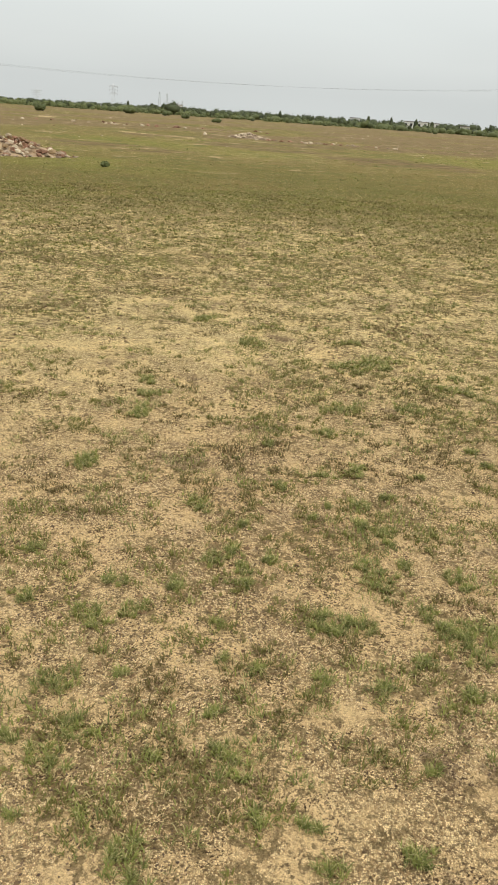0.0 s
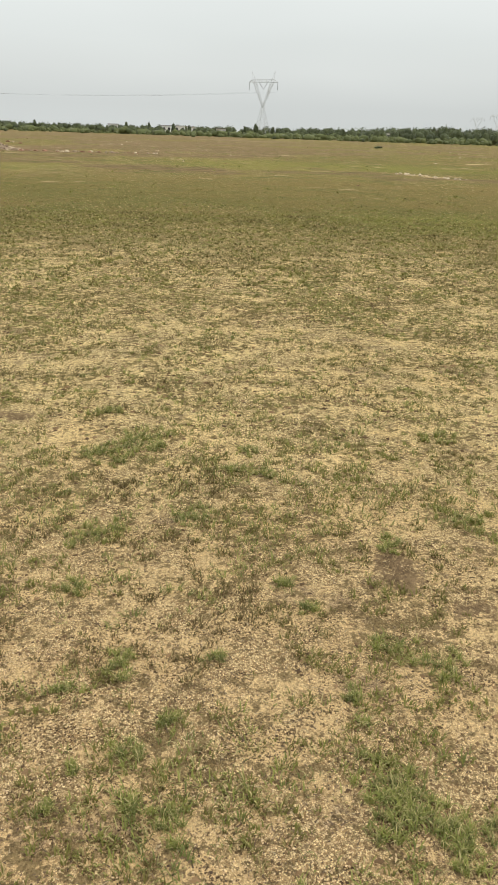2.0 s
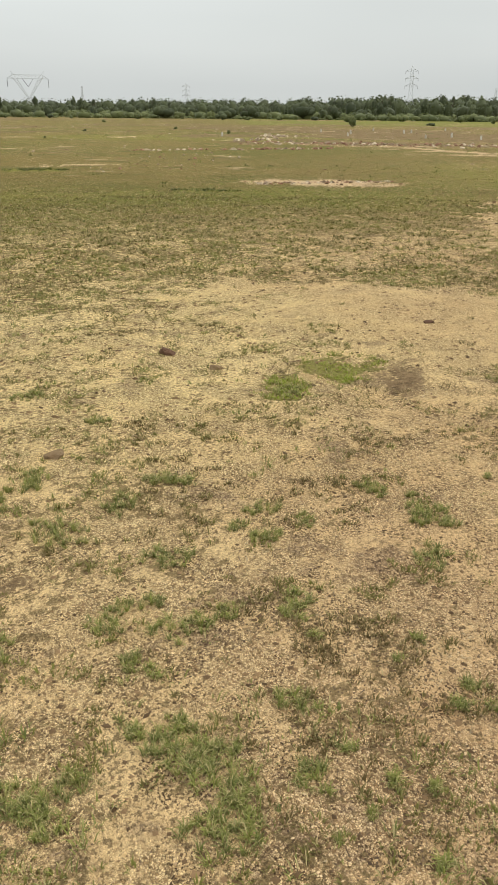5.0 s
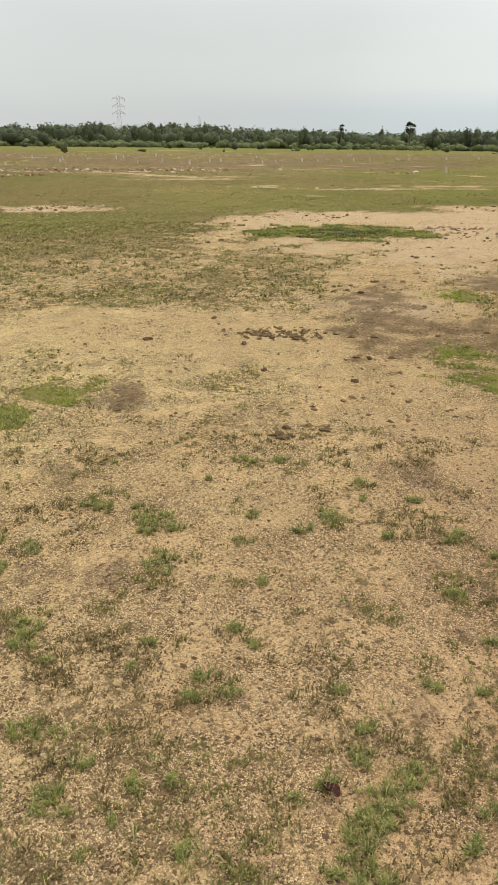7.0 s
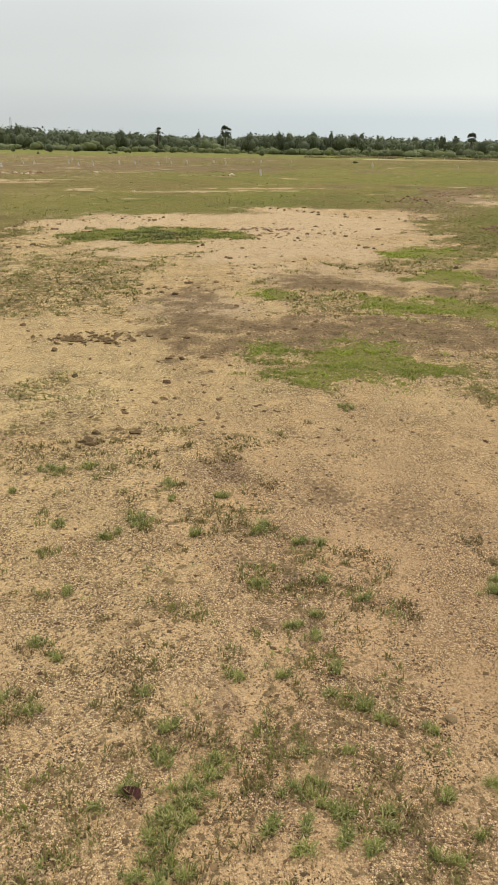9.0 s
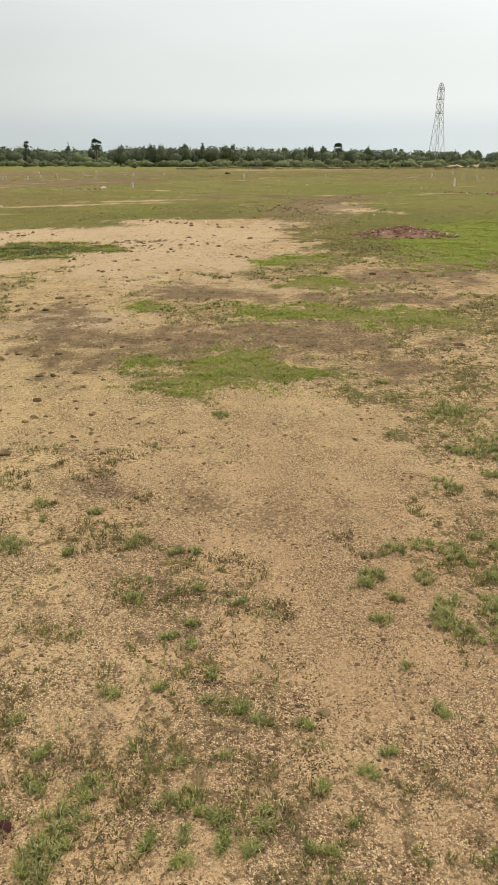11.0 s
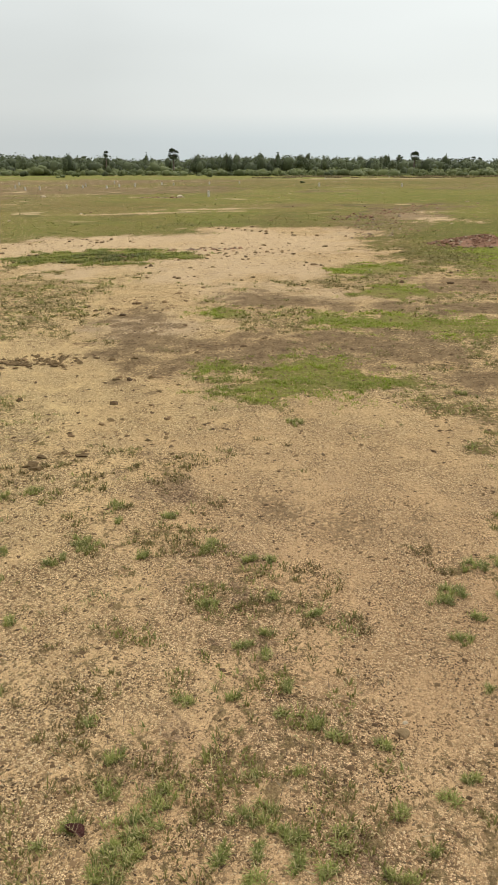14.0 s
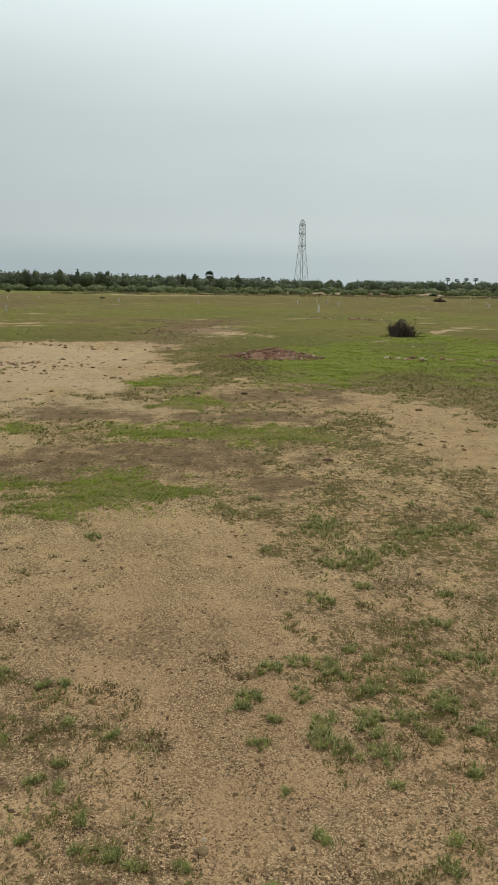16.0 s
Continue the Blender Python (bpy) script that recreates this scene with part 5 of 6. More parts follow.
def tree(az, r, high, wide, leaf, label, bare_trunk=0.3, seed=1, name="tree", category="tree", count=420):
    rng = np.random.default_rng(seed)
    spot = bearing(az, r)
    ob = tagged(new(name), label, category)
    ob.location = (spot.x, spot.y, float(lie(spot.x, spot.y)) - 0.05)
    thick = 0.028 * high + 0.05
    fork = Vector((0.03 * high * rng.normal(), 0.03 * high * rng.normal(), high * max(0.12, bare_trunk + 0.1)))
    segments = [((0, 0, 0), fork, thick, 0.7 * thick)]
    for k in range(6):
        a, d = 2 * math.pi * k / 6 + rng.uniform(-0.4, 0.4), wide * rng.uniform(0.18, 0.36)
        segments.append((fork, fork + Vector((d * math.cos(a), d * math.sin(a), (high - fork.z) * rng.uniform(0.4, 0.85))), 0.5 * thick, 0.12 * thick))
    part("trunk", mesh_of("trunk", *limbs(segments), BARK, True), BARK, ob)
    boughs = 7
    a, d = rng.uniform(0, 2 * math.pi, boughs), wide * 0.5 * rng.uniform(0.2, 0.6, boughs)
    d[0] = 0
    tall = high * rng.uniform(0.6, 0.95, boughs)
    tall[0] = high
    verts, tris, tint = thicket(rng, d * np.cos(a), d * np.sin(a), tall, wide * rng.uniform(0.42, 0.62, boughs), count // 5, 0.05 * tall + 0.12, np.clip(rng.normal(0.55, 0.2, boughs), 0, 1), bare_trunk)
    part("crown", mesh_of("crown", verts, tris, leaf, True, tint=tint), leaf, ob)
    return ob


def palm(az, r, high, wide, seed, name="palm_tree", label="tall palmyra palm with a round crown of fan leaves", skirt=True):
    """A palm: slender trunk, fan leaves in a ball, dead leaves hanging under it."""
    rng = np.random.default_rng(seed)
    spot = bearing(az, r)
    ob = tagged(new(name), label, "palm tree")
    ob.location = (spot.x, spot.y, float(lie(spot.x, spot.y)) - 0.05)
    bend = rng.normal(0, 0.02, 2) * high
    top = Vector((bend[0], bend[1], high - 0.42 * wide))
    segments = [((0, 0, 0), top * 0.5, 0.30, 0.22), (top * 0.5, top, 0.22, 0.20)]
    part("trunk", mesh_of("trunk", *limbs(segments, 8), BARK, True), BARK, ob)
    verts, tris, tint = [], [], []
    for k in range(34):
        up = rng.uniform(-0.9, 1.0) if skirt else rng.uniform(-0.5, 0.9)
        a = rng.uniform(0, 2 * math.pi)
        w = Vector((math.cos(a) * math.sqrt(1 - up * up), math.sin(a) * math.sqrt(1 - up * up), up))
        side = w.cross(Vector((0, 0, 1)))
        side = side.normalized() if side.length > 0.05 else Vector((1, 0, 0))
        stem, fan = 0.22 * wide, 0.30 * wide * rng.uniform(0.8, 1.15)
        hub = top + w * stem
        base = len(verts)
        verts.append(top + w * 0.02)
        verts.append(hub)
        tint += [0.5, 0.5]
        for j in range(7):
            b = radians(-75 + 25 * j)
            reach = fan * (0.75 + 0.25 * (j % 2))
            tip = hub + (w * math.cos(b) + side * math.sin(b)) * reach - Vector((0, 0, 0.18 * fan))
            verts.append(tip)
            tint.append(float(rng.uniform(0.3, 1)))
            if j:
                tris.append((base + 1, base + 1 + j, base + 2 + j))
        verts.append(hub + side * 0.05)
        tint.append(0.5)
        tris.append((base, base + 1, base + 9))
    part("crown", mesh_of("crown", np.array([tuple(v) for v in verts]), np.array(tris), PALM_LEAF, tint=tint), PALM_LEAF, ob)
    return ob


def edge_of(az):
    """How far off the scrub begins, by bearing."""
    return np.interp(az, [-60, 0, 30, 53, 75, 86, 95, 105, 118, 160], [330, 330, 300, 285, 235, 205, 200, 190, 215, 250])


def skyline(az):
    """The height of the woods in degrees above the eye, by bearing."""
    return np.interp(az, [-60, -18, -7, 6, 15, 20, 27, 40, 50, 58, 66, 73, 80, 84, 88, 97, 105, 118, 160], [0.2, 0.22, 0.38, 0.40, 0.52, 0.60, 0.82, 0.95, 1.05, 1.28, 1.30, 1.02, 0.88, 1.06, 1.0, 0.82, 0.76, 0.74, 0.75])


def around(az, r):
    az = np.radians(az)
    return 0.5 + r * np.sin(az), 1.0 + r * np.cos(az)


def woods():
    """Far woods behind the field, thousands of trees deep: a smooth distant canopy and looser groves before it."""
    rng = np.random.default_rng(500)
    n = 1500
    az = rng.uniform(-34, 134, n)
    r = edge_of(az) * rng.uniform(1.5, 2.1, n)
    top = np.tan(np.radians(skyline(az) - np.interp(az, [40, 70, 80], [0.02, 0.03, 0.10]))) * r + 1.46
    ridge = rough(az * 0.9, az * 0.0 + 3.3, 1.0, 61, 3)
    high = top * (0.70 + 0.30 * rng.uniform(0, 1, n)) * (0.94 + 0.14 * ridge)
    wide = np.minimum(8.0, high * rng.uniform(0.7, 1.3, n))
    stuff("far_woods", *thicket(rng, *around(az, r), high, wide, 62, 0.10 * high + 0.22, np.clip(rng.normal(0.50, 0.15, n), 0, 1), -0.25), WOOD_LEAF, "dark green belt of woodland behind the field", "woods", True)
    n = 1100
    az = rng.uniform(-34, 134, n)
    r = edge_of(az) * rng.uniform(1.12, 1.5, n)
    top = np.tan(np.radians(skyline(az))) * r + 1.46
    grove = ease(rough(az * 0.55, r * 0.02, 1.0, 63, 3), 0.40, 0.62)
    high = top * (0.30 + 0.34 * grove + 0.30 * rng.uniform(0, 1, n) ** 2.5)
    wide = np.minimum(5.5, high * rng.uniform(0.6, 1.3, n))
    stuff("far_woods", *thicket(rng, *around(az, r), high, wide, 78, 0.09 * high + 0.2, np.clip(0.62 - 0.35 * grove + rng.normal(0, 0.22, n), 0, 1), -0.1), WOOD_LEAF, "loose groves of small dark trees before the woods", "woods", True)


def scrub():
    """The belt of thorn scrub before the woods."""
    rng = np.random.default_rng(520)
    n = 3900
    az = rng.uniform(-32, 132, n)
    r = edge_of(az) * (0.92 + 0.5 * rng.random(n) ** 1.2)
    high = (0.35 + 2.1 * rng.random(n) ** 2.6) * (r / 260) * np.interp(az, [8, 40], [0.75, 1.0])
    wide = np.maximum(1.3, high * rng.uniform(1.2, 2.8, n))
    drift = rough(az * 0.8, r * 0.05, 1.0, 65, 3)
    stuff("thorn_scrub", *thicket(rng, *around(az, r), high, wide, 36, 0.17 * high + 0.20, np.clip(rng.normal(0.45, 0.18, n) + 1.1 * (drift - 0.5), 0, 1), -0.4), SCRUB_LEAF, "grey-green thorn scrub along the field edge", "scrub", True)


# Small bushes standing before the scrub and in the open field: bearing, distance, height, width.
BUSHES = [(22.0, 250, 1.1, 2.6), (26.7, 255, 1.2, 3.0), (34.0, 240, 1.2, 2.6), (36.8, 240, 1.3, 4.6), (38.2, 236, 0.9, 2.2), (40.3, 148, 0.5, 1.4), (39.0, 75, 0.2, 0.45), (36.3, 53, 0.14, 0.3), (42.5, 240, 1.5, 3.4), (23.0, 118, 0.35, 2.0), (45.1, 84, 0.26, 0.7), (48.6, 67, 0.30, 0.45), (48.3, 225, 2.2, 6.0), (49.8, 220, 1.2, 4.2), (57.0, 111, 1.5, 1.9), (62.3, 134, 0.45, 2.6), (66.3, 182, 1.3, 1.6), (67.9, 140, 0.4, 0.9), (68.6, 184, 1.9, 5.0), (72.9, 158, 0.5, 3.0), (73.9, 175, 1.0, 2.4), (75.8, 190, 1.2, 2.6), (77.0, 190, 1.4, 3.2), (83.0, 160, 1.2, 2.4), (84.3, 190, 1.0, 4.0), (86.3, 182, 1.1, 2.6), (89.4, 90, 0.24, 1.1), (91.2, 178, 0.9, 3.4), (93.2, 172, 0.8, 2.6), (78.9, 200, 1.3, 4.0), (70.4, 196, 1.3, 3.0), (64.2, 205, 1.6, 4.4), (60.4, 215, 1.5, 4.0), (16.0, 245, 1.0, 2.4), (10.4, 240, 0.9, 2.0), (3.0, 260, 1.1, 3.0), (-2.0, 250, 0.9, 2.0), (30.3, 270, 1.3, 3.4), (52.3, 225, 1.4, 3.6), (54.6, 230, 1.2, 4.8), (97.5, 165, 0.8, 2.2), (100.1, 168, 0.9, 3.0), (113.0, 170, 0.8, 2.6), (-13.4, 21.1, 0.15, 0.5)]


def bushes():
    rng = np.random.default_rng(560)
    for k, (az, r, high, wide) in enumerate(BUSHES):
        x, y = around(np.array([az]), np.array([float(r)]))
        count = 4
        wide = 0.75 * wide
        dx, dy = rng.normal(0, 0.18, count) * wide, rng.normal(0, 0.18, count) * wide
        dx[0] = dy[0] = 0
        h = high * rng.uniform(0.55, 1.0, count)
        h[0] = high
        verts, tris, tint = thicket(rng, dx, dy, h, 0.62 * wide * rng.uniform(0.6, 1.0, count), 46, 0.12 * h + 0.05, np.clip(rng.normal(0.55, 0.2, count), 0, 1))
        ob = new("thorn_bush", mesh_of("thorn_bush", verts, tris, SCRUB_LEAF if k % 3 else WOOD_LEAF, True, tint=tint))
        ob.location = (x[0], y[0], float(lie(x[0], y[0])))
        tagged(ob, "low dark weed clump in the open field" if high < 0.6 else "small dark green thorn bush before the scrub", "bush", "bushes before the scrub")


def weeds():
    """Tall dry weeds on the rough ground before the scrub."""
    rng = np.random.default_rng(540)
    n = 9000
    az = rng.uniform(86, 128, n)
    r = rng.uniform(134, 188, n)
    keep = rough(az * 1.3, r * 0.12, 1.0, 281, 3) > 0.52
    az, r = np.radians(az[keep]), r[keep]
    x, y = 0.5 + r * np.sin(az), 1.0 + r * np.cos(az)
    m = len(x)
    stuff("dry_weeds", *grow(rng, x, y, np.full(m, 0.5), 4, (0.06, 0.26), (0.08, 0.2), (0.5, 1.3), rng.uniform(0, 1, m)), DRY_WEED, "band of tall dry brown weeds", "weeds")


woods()
scrub()
bushes()
weeds()

for n, (az, r, high, wide) in enumerate([(53.8, 275, 6.0, 9.5), (55.8, 270, 4.6, 8.0), (44.3, 262, 4.3, 9.0), (48.6, 268, 4.0, 7.0), (50.2, 270, 4.5, 8.0), (-7.3, 330, 5.4, 9.0), (73.4, 232, 6.0, 5.0), (58.7, 400, 10.6, 6.0)]):
    tree(az, r, high, wide, WOOD_LEAF, "broad dark green tree at the field edge", 0.12, 600 + n)
for n, (az, r, high, wide) in enumerate([(82.1, 240, 5.6, 6.5), (83.2, 242, 5.2, 4.5), (84.2, 244, 6.2, 4.2), (84.9, 240, 5.8, 4.6), (85.6, 246, 5.0, 4.0), (86.5, 240, 6.4, 4.6), (87.3, 246, 5.0, 3.6), (88.1, 248, 5.4, 3.2)]):
    tree(az, r, high, wide, WOOD_LEAF, "upright dark tree in a grove at the field edge", 0.1, 620 + n)
# Single trees that stand out against the sky.
rng = random.Random(650)
for n in range(44):
    az = rng.uniform(-12, 45) if n < 24 else rng.uniform(58, 101)
    r = float(edge_of(az)) * rng.uniform(1.25, 1.6)
    high = 1.46 + r * math.tan(radians(float(skyline(az)) + rng.uniform(-0.04, 0.20)))
    tree(az, r, high, high * rng.uniform(0.35, 0.62), WOOD_LEAF, "slender dark tree rising above the far woods", 0.3, 900 + n, count=150)
tree(89.25, 215, 5.2, 4.0, WOOD_LEAF, "lone tree with a bare trunk and rounded crown", 0.42, 640)
tree(90.95, 212, 4.2, 3.2, WOOD_LEAF, "small lone tree with a thin trunk", 0.4, 641)
for n, (az, r, high, wide) in enumerate([(79.2, 225, 3.8, 8.5), (71.5, 222, 3.0, 7.5), (-10.2, 235, 2.5, 5.6), (5.8, 300, 3.0, 5.5), (-16.3, 150, 1.5, 2.3), (65.0, 240, 2.4, 4.6), (67.9, 232, 2.8, 5.5), (83.9, 190, 1.5, 3.6), (42.6, 250, 2.4, 3.6), (-6.5, 190, 1.3, 3.0), (-7.9, 230, 1.7, 3.2), (12.2, 300, 2.6, 6.0), (-4.5, 150, 0.9, 1.9), (87.0, 186, 1.2, 3.4), (57.0, 180, 1.6, 3.6)]):
    tree(az, r, high, wide, SCRUB_LEAF, "grey-green thorn bush at the field edge", 0.0, 660 + n, "thorn_bush", "bush", 260)

palm(80.5, 255, 7.7, 3.9, 700)
palm(75.9, 330, 8.6, 2.9, 701)
palm(97.0, 235, 6.0, 3.1, 702)
palm(31.55, 300, 8.2, 2.9, 703)
palm(96.0, 300, 6.2, 3.0, 704)
for n in range(13):
    rng = random.Random(720 + n)
    az = 98.3 + 0.36 * n + rng.uniform(-0.08, 0.08) if n < 9 else 113.9 + 0.62 * (n - 9)
    palm(az, 420, 1.46 + 420 * math.tan(radians(0.70 + rng.uniform(-0.06, 0.1))) if n < 9 else 1.46 + 420 * math.tan(radians(0.80 + rng.uniform(-0.08, 0.1))), 2.9, 740 + n, label="distant coconut palm above the woods", skirt=False)


def dead_bush(x, y, high, wide, seed, label):
    """A dense dark thicket of dead twigs."""
    rng = np.random.default_rng(seed)
    ob = tagged(new("dead_bush"), label, "bush")
    ob.location = (x, y, float(lie(x, y)))
    segments = []
    for k in range(260):
        a, up = rng.uniform(0, 2 * math.pi), rng.uniform(0.25, 0.95)
        foot = Vector((0.20 * wide * rng.normal(), 0.20 * wide * rng.normal(), -0.02))
        foot.x, foot.y = max(-0.45 * wide, min(0.45 * wide, foot.x)), max(-0.45 * wide, min(0.45 * wide, foot.y))
        mid = foot + Vector((0.12 * wide * math.cos(a), 0.12 * wide * math.sin(a), 0.55 * high * up))
        tip = mid + Vector((0.12 * wide * rng.normal(), 0.12 * wide * rng.normal(), 0.42 * high * up * rng.uniform(0.3, 1.05)))
        segments += [(foot, mid, 0.022, 0.014), (mid, tip, 0.014, 0.004)]
        for _ in range(3):
            segments.append((mid, mid + Vector((0.13 * wide * rng.normal(), 0.13 * wide * rng.normal(), 0.2 * high * rng.uniform(-0.3, 1))), 0.009, 0.003))
    part("branchwork", mesh_of("branchwork", *limbs(segments, 4), TWIG), TWIG, ob)
    count = 1000
    p = crown_points(rng, 0.95 * high, 1.0 * wide, count, 0.0)
    verts, tris, tint = cards(rng, p, np.full(count, 0.035 * wide + 0.01), rng.uniform(0, 1, count))
    part("withered_foliage", mesh_of("withered_foliage", verts, tris, WITHERED, tint=tint), WITHERED, ob, "withered dark leaves")


WITHERED = foliage_material("withered_leaves", (0.120, 0.088, 0.062), (0.050, 0.038, 0.030))
dead_bush(23.8, -8.0, 0.55, 0.74, 801, "dark dead thorn bush standing in green grass")
dead_bush(86.8, -36.5, 0.36, 1.2, 802, "sprawling dead thorn bush in the field")


def mound(az, r, across, high, seed, label, material):
    bm = bmesh.new()
    bmesh.ops.create_grid(bm, x_segments=26, y_segments=18, size=1.0)
    for v in bm.verts:
        d = min(1.0, v.co.length)
        h = high * (1 - d * d) ** 1.2 * (0.8 + 0.6 * noise.noise(v.co * 2.6 + Vector((seed, 2, 0)))) - 0.05
        v.co = Vector((v.co.x * across, v.co.y * 0.6 * across, h))
    me = bpy.data.meshes.new("earth_mound")
    bm.to_mesh(me)
    bm.free()
    me.materials.append(material)
    for p in me.polygons:
        p.use_smooth = True
    ob = tagged(new("earth_mound", me), label, "mound")
    spot = bearing(az, r)
    ob.matrix_world = pose(spot.x, spot.y, 0.0, 0, 0, 90 - az + 90)


mound(103.1, 185, 2.6, 0.75, 1, "pale sandy earth mound at the field edge", MOUND_EARTH)
mound(104.9, 182, 2.2, 0.55, 2, "pale sandy earth mound at the field edge", MOUND_EARTH)
mound(106.6, 180, 3.4, 0.7, 3, "brown earth mound at the field edge", MOUND_EARTH)
mound(109.0, 184, 4.0, 0.6, 4, "reddish earth mound at the field edge", RED_STONE)
mound(112.5, 188, 5.0, 0.55, 5, "reddish earth mound at the field edge", MOUND_EARTH)


# ---- pylons and lines ----
def struts(rows, thick):
    """Square steel angles between pairs of points."""
    return limbs([(a, b, thick, thick) for a, b in rows], 4)


def legs_and_braces(ob, levels, thick):
    """Four legs through the levels (height, half width) and lattice braces on four faces."""
    corner = ((1, 1), (-1, 1), (-1, -1), (1, -1))
    at = [[Vector((sx * w, sy * w, z)) for sx, sy in corner] for z, w in levels]
    for k in range(4):
        part("leg", mesh_of("leg", *struts([(at[n][k], at[n + 1][k]) for n in range(len(at) - 1)], thick), GALVANISED), GALVANISED, ob)
        j, rows = (k + 1) % 4, []
        for n in range(len(at) - 1):
            rows += [(at[n][k], at[n + 1][j]), (at[n][j], at[n + 1][k]), (at[n + 1][k], at[n + 1][j])]
        part("bracing", mesh_of("bracing", *struts(rows, 0.42 * thick), GALVANISED), GALVANISED, ob)


def started(name, label, az, r, turn):
    spot = bearing(az, r)
    ob = tagged(new(name), label, "pylon", "pylons on the horizon")
    ob.matrix_world = pose(spot.x, spot.y, 0.0, 0, 0, turn)
    return ob


def vee_pylon(az, r, turn, waist=19.0, arm=36.0, tip=41.5, half=9.3, foot=4.2, thick=0.16):
    """A pylon with a narrow waist, a V of two arms and one level beam."""
    ob = started("lattice_pylon", "steel lattice pylon with a V head and level crossarm", az, r, turn)
    steps = 6
    legs_and_braces(ob, [(waist * n / steps, foot + (0.7 - foot) * n / steps) for n in range(steps + 1)], thick)
    for side in (-1, 1):
        rows = []
        low, top = Vector((0, 0, waist)), Vector((side * 0.62 * half, 0, arm))
        for y in (-0.6, 0.6):
            rows += [(low + Vector((side * 0.2, y, 0)), top + Vector((0.9 * side, y, 0))), (low + Vector((side * -0.4, y, 0)), top + Vector((-0.9 * side, y, 0)))]
        for n in range(7):
            p, q = low.lerp(top, n / 7), low.lerp(top, (n + 1) / 7)
            w, u = 0.35 + 0.55 * n / 7, 0.35 + 0.55 * (n + 1) / 7
            rows += [(p + Vector((-w, -0.6, 0)), q + Vector((u, -0.6, 0))), (p + Vector((w, 0.6, 0)), q + Vector((-u, 0.6, 0)))]
        rows += [(top + Vector((-0.9, 0, 0)), Vector((side * 0.80 * half, 0, tip))), (top + Vector((0.9, 0, 0)), Vector((side * 0.80 * half, 0, tip)))]
        part("arm", mesh_of("arm", *struts(rows, thick), GALVANISED), GALVANISED, ob)
    rows = []
    for y in (-0.5, 0.5):
        rows += [((-half, y, arm), (half, y, arm)), ((-half, y, arm), (-0.7 * half, y, arm + 1.6)), ((half, y, arm), (0.7 * half, y, arm + 1.6)), ((-0.7 * half, y, arm + 1.6), (0.7 * half, y, arm + 1.6))]
        rows += [((-half + 2 * half * n / 12, y, arm), (-half + 2 * half * (n + 0.5) / 12, -y, arm + (1.4 if 1 < n < 10 else 0.5))) for n in range(12)]
    beam = part("crossarm", mesh_of("crossarm", *struts(rows, thick), GALVANISED), GALVANISED, ob)
    for side in (-1, 1):
        part("insulator", mesh_of("insulator", *limbs([((side * half, 0, arm), (side * half, 0, arm - 4.0), 0.11, 0.11)], 6), GLASS_DISC), GLASS_DISC, beam, "glazed insulator string")
    part("insulator", mesh_of("insulator", *limbs([((-2.5, 0, arm), (0, 0, arm - 3.6), 0.09, 0.09), ((2.5, 0, arm), (0, 0, arm - 3.6), 0.09, 0.09)], 6), GLASS_DISC), GLASS_DISC, beam, "glazed insulator strings in a V")
    return ob


def arm_pylon(az, r, high, turn, foot=3.0, half=3.4, thick=0.11):
    """A slender pylon with three pairs of arms."""
    ob = started("lattice_pylon", "slender steel lattice pylon with three pairs of arms", az, r, turn)
    shape = [(0, foot), (0.2, 0.68 * foot), (0.38, 0.45 * foot), (0.55, 0.32 * foot), (0.68, 0.28 * foot), (0.80, 0.26 * foot), (0.92, 0.24 * foot), (1.0, 0.05)]
    legs_and_braces(ob, [(high * z, w) for z, w in shape], thick)
    for z in (0.62, 0.76, 0.90):
        for side in (-1, 1):
            rows = []
            for y in (-0.5, 0.5):
                rows += [((0.4 * side, y, high * z), (half * side, 0, high * z)), ((0.4 * side, y, high * (z + 0.05)), (half * side, 0, high * z))]
            arm = part("crossarm", mesh_of("crossarm", *struts(rows, thick), GALVANISED), GALVANISED, ob)
            part("insulator", mesh_of("insulator", *limbs([((half * side, 0, high * z), (half * side, 0, high * (z - 0.05)), 0.07, 0.07)], 6), GLASS_DISC), GLASS_DISC, arm, "glazed insulator string")
    return ob


def mast(az, r, high):
    ob = started("radio_mast", "thin steel lattice mast on the horizon", az, r, 20)
    legs_and_braces(ob, [(high * n / 12, 0.9 - 0.6 * n / 12) for n in range(13)], 0.07)


def bare_tower(az, r, high, turn):
    """A lattice tower still without arms: splayed legs below, a straight neck above."""
    ob = started("lattice_tower", "unfinished steel lattice tower without arms", az, r, turn)
    shape = [(0, 2.35), (0.30, 1.72), (0.48, 1.32), (0.63, 0.95), (0.72, 0.92), (0.82, 0.88), (0.92, 0.84), (0.97, 0.6), (1.0, 0.2)]
    legs_and_braces(ob, [(high * z, w) for z, w in shape], 0.105)
    for z, w in ((0.63, 1.06), (0.80, 0.95), (0.92, 0.9)):
        rows = [((-w, s * w, high * z), (w, s * w, high * z)) for s in (-1, 1)] + [((s * w, -w, high * z), (s * w, w, high * z)) for s in (-1, 1)]
        rows += [((a[0], a[1], high * z + 0.5), (b[0], b[1], high * z + 0.5)) for a, b in rows]
        for row in rows:
            part("collar_bar", mesh_of("collar_bar", *struts([row], 0.13), GALVANISED), GALVANISED, ob)


vee_pylon(15.1, 480, -38, 15.3, 28.3, 33.8, 8.6, 3.8, 0.085)
vee_pylon(-42.0, 400, -10, 15.3, 28.3, 33.8, 8.6, 3.8, 0.12)
vee_pylon(35.65, 420, -36, 7.2, 16.2, 19.4, 9.4, 3.2, 0.08)
vee_pylon(32.4, 760, -34, 14.0, 26.5, 29.5, 7.4, 3.6, 0.085)
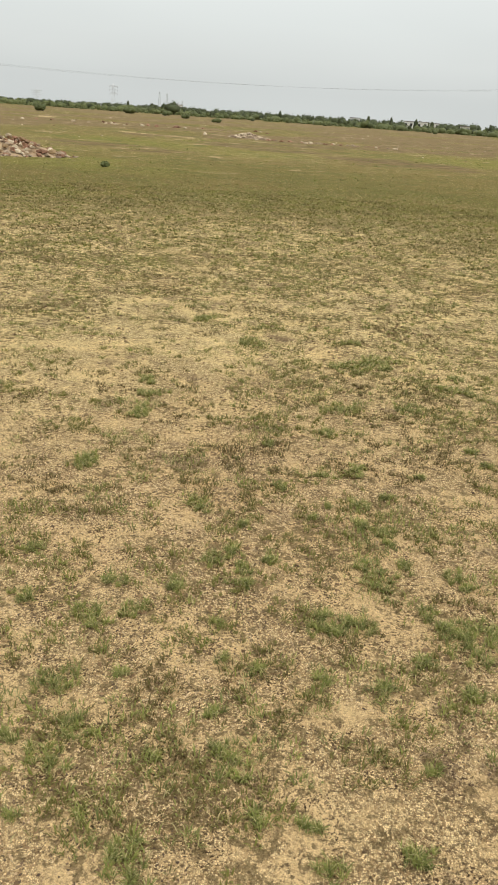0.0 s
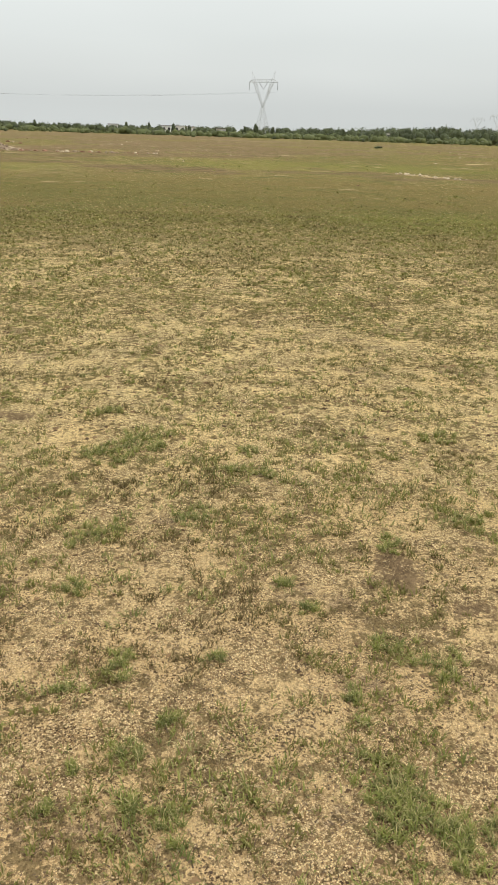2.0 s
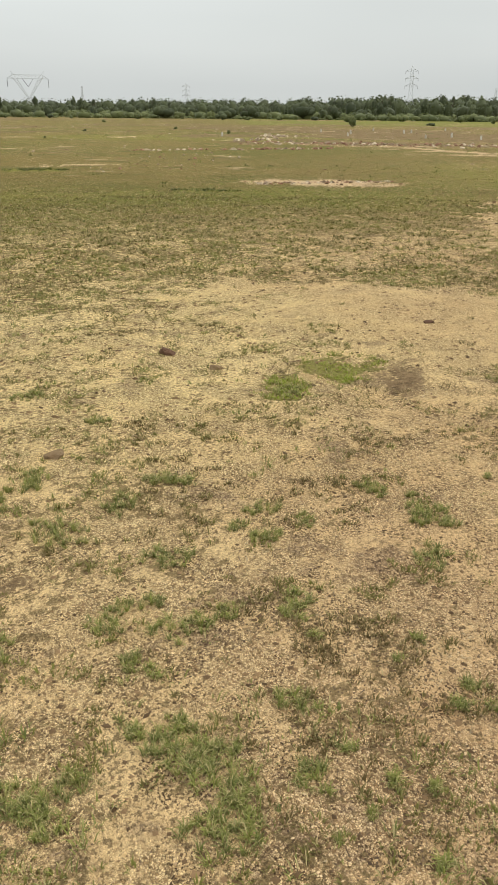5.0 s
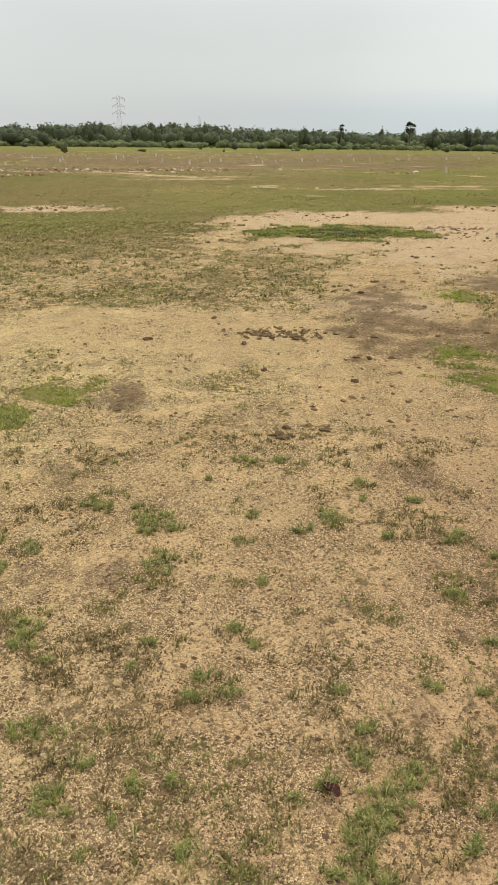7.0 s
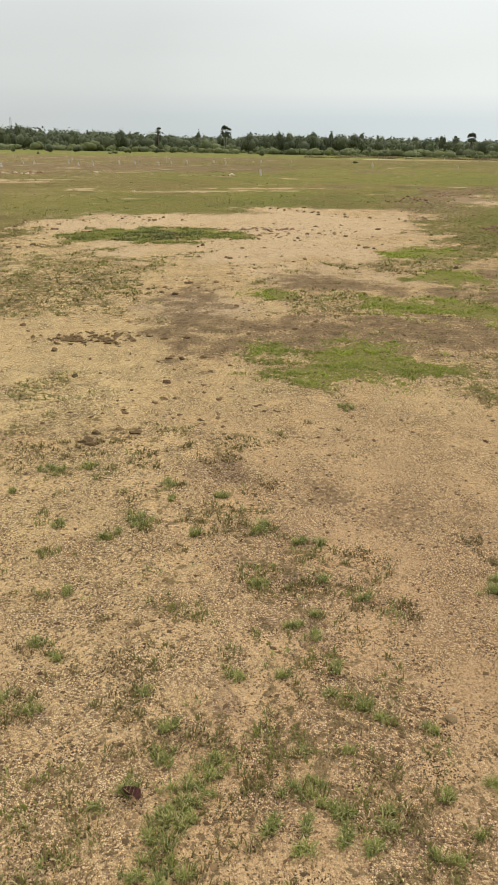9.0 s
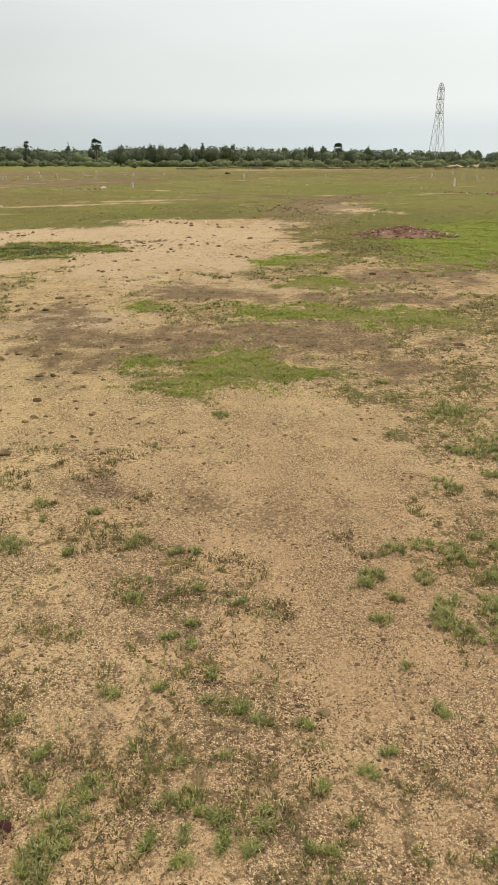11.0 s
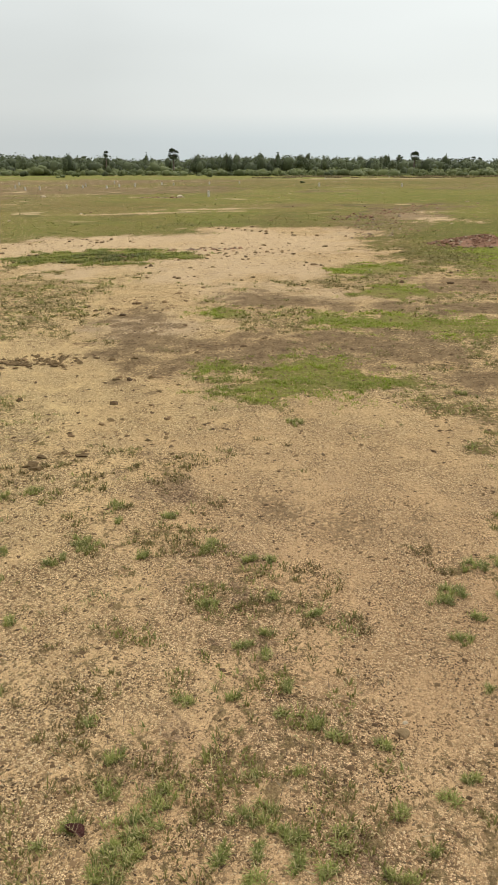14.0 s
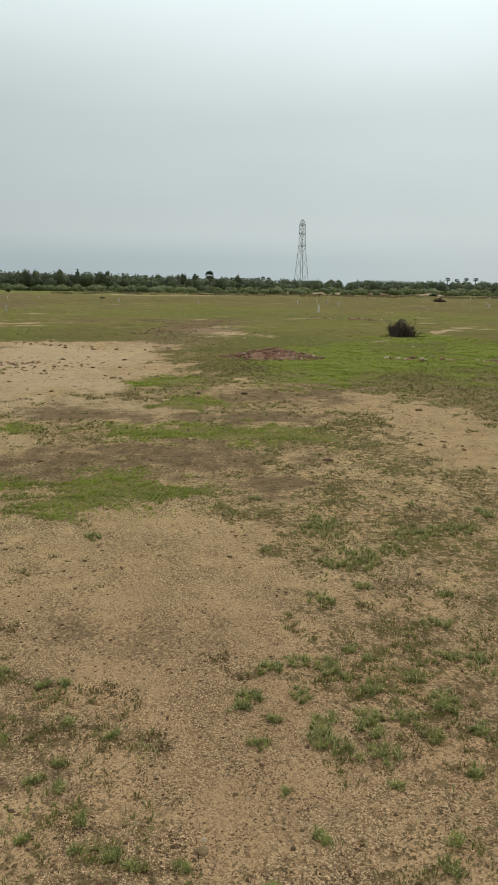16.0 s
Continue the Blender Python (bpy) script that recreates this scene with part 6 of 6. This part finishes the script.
vee_pylon(30.65, 980, -34, 16.0, 27.0, 30.0, 8.4, 3.6, 0.075)
vee_pylon(29.4, 1200, -34, 16.0, 29.0, 32.0, 9.0, 3.6, 0.075)
arm_pylon(60.85, 470, 26.0, -60)
arm_pylon(45.9, 640, 22.5, -45, 2.6, 2.8)
mast(39.05, 520, 16.0)
arm_pylon(-11.3, 560, 15.0, 10, 2.4, 2.6)
arm_pylon(-16.2, 700, 10.5, 15, 2.4, 4.0)
mast(-8.25, 520, 11.5)
mast(-7.75, 560, 11.5)
mast(66.25, 420, 13.6)
mast(-6.7, 700, 9.5)
bare_tower(103.62, 325, 28.3, 22)


def wires():
    """Conductors hanging between the two great pylons."""
    for side in (-1, 0, 1):
        a = bearing(15.1, 480) + Vector((8.6 * side * math.cos(radians(-38)), 8.6 * side * math.sin(radians(-38)), 23.3))
        b = bearing(-42.0, 400) + Vector((8.6 * side * math.cos(radians(-10)), 8.6 * side * math.sin(radians(-10)), 23.3))
        curve = bpy.data.curves.new("power_line", "CURVE")
        curve.dimensions, curve.bevel_depth, curve.bevel_resolution = "3D", 0.03, 1
        line = curve.splines.new("POLY")
        line.points.add(40)
        for n in range(41):
            k = n / 40
            p = a.lerp(b, k)
            line.points[n].co = (p.x, p.y, p.z - SAG * 4 * k * (1 - k), 1)
        curve.materials.append(WIRE)
        tagged(new("power_line", curve), "thin conductor sagging between pylons", "power line", "power lines")


SAG = 9.0
wires()


# ---- far houses among the trees ----
def house(az, r, wide, high, turn):
    ob = tagged(new("house"), "small white flat-roofed house among trees", "house", "houses among the trees")
    spot = bearing(az, r)
    ob.matrix_world = pose(spot.x, spot.y, 0.0, 0, 0, turn)

    def box(x0, x1, y0, y1, z0, z1):
        bm = bmesh.new()
        bmesh.ops.create_cube(bm, size=1)
        for v in bm.verts:
            v.co = Vector((x0 if v.co.x < 0 else x1, y0 if v.co.y < 0 else y1, z0 if v.co.z < 0 else z1))
        return bm

    deep = 0.7 * wide
    part("wall", box(-wide / 2, wide / 2, -deep / 2, deep / 2, 0, high), PLASTER, ob)
    part("roof", box(-wide / 2 - 0.3, wide / 2 + 0.3, -deep / 2 - 0.3, deep / 2 + 0.3, high, high + 0.3), ROOFING, ob)
    for x in (-0.28, 0.28):
        part("window", box(wide * x - 0.6, wide * x + 0.6, -deep / 2 - 0.02, -deep / 2 + 0.1, 0.45 * high, 0.8 * high), DARK_OPENING, ob)


for az, r, wide, high in ((5.0, 470, 7, 4.6), (8.6, 400, 6, 4.2), (9.5, 420, 7, 4.4), (10.3, 400, 6, 4.0), (12.3, 395, 6, 3.4), (22.2, 380, 6, 3.6), (23.5, 400, 5, 3.8), (-7.0, 480, 7, 5.2)):
    house(az, r + 60, 0.85 * wide, 0.95 * high, -az)
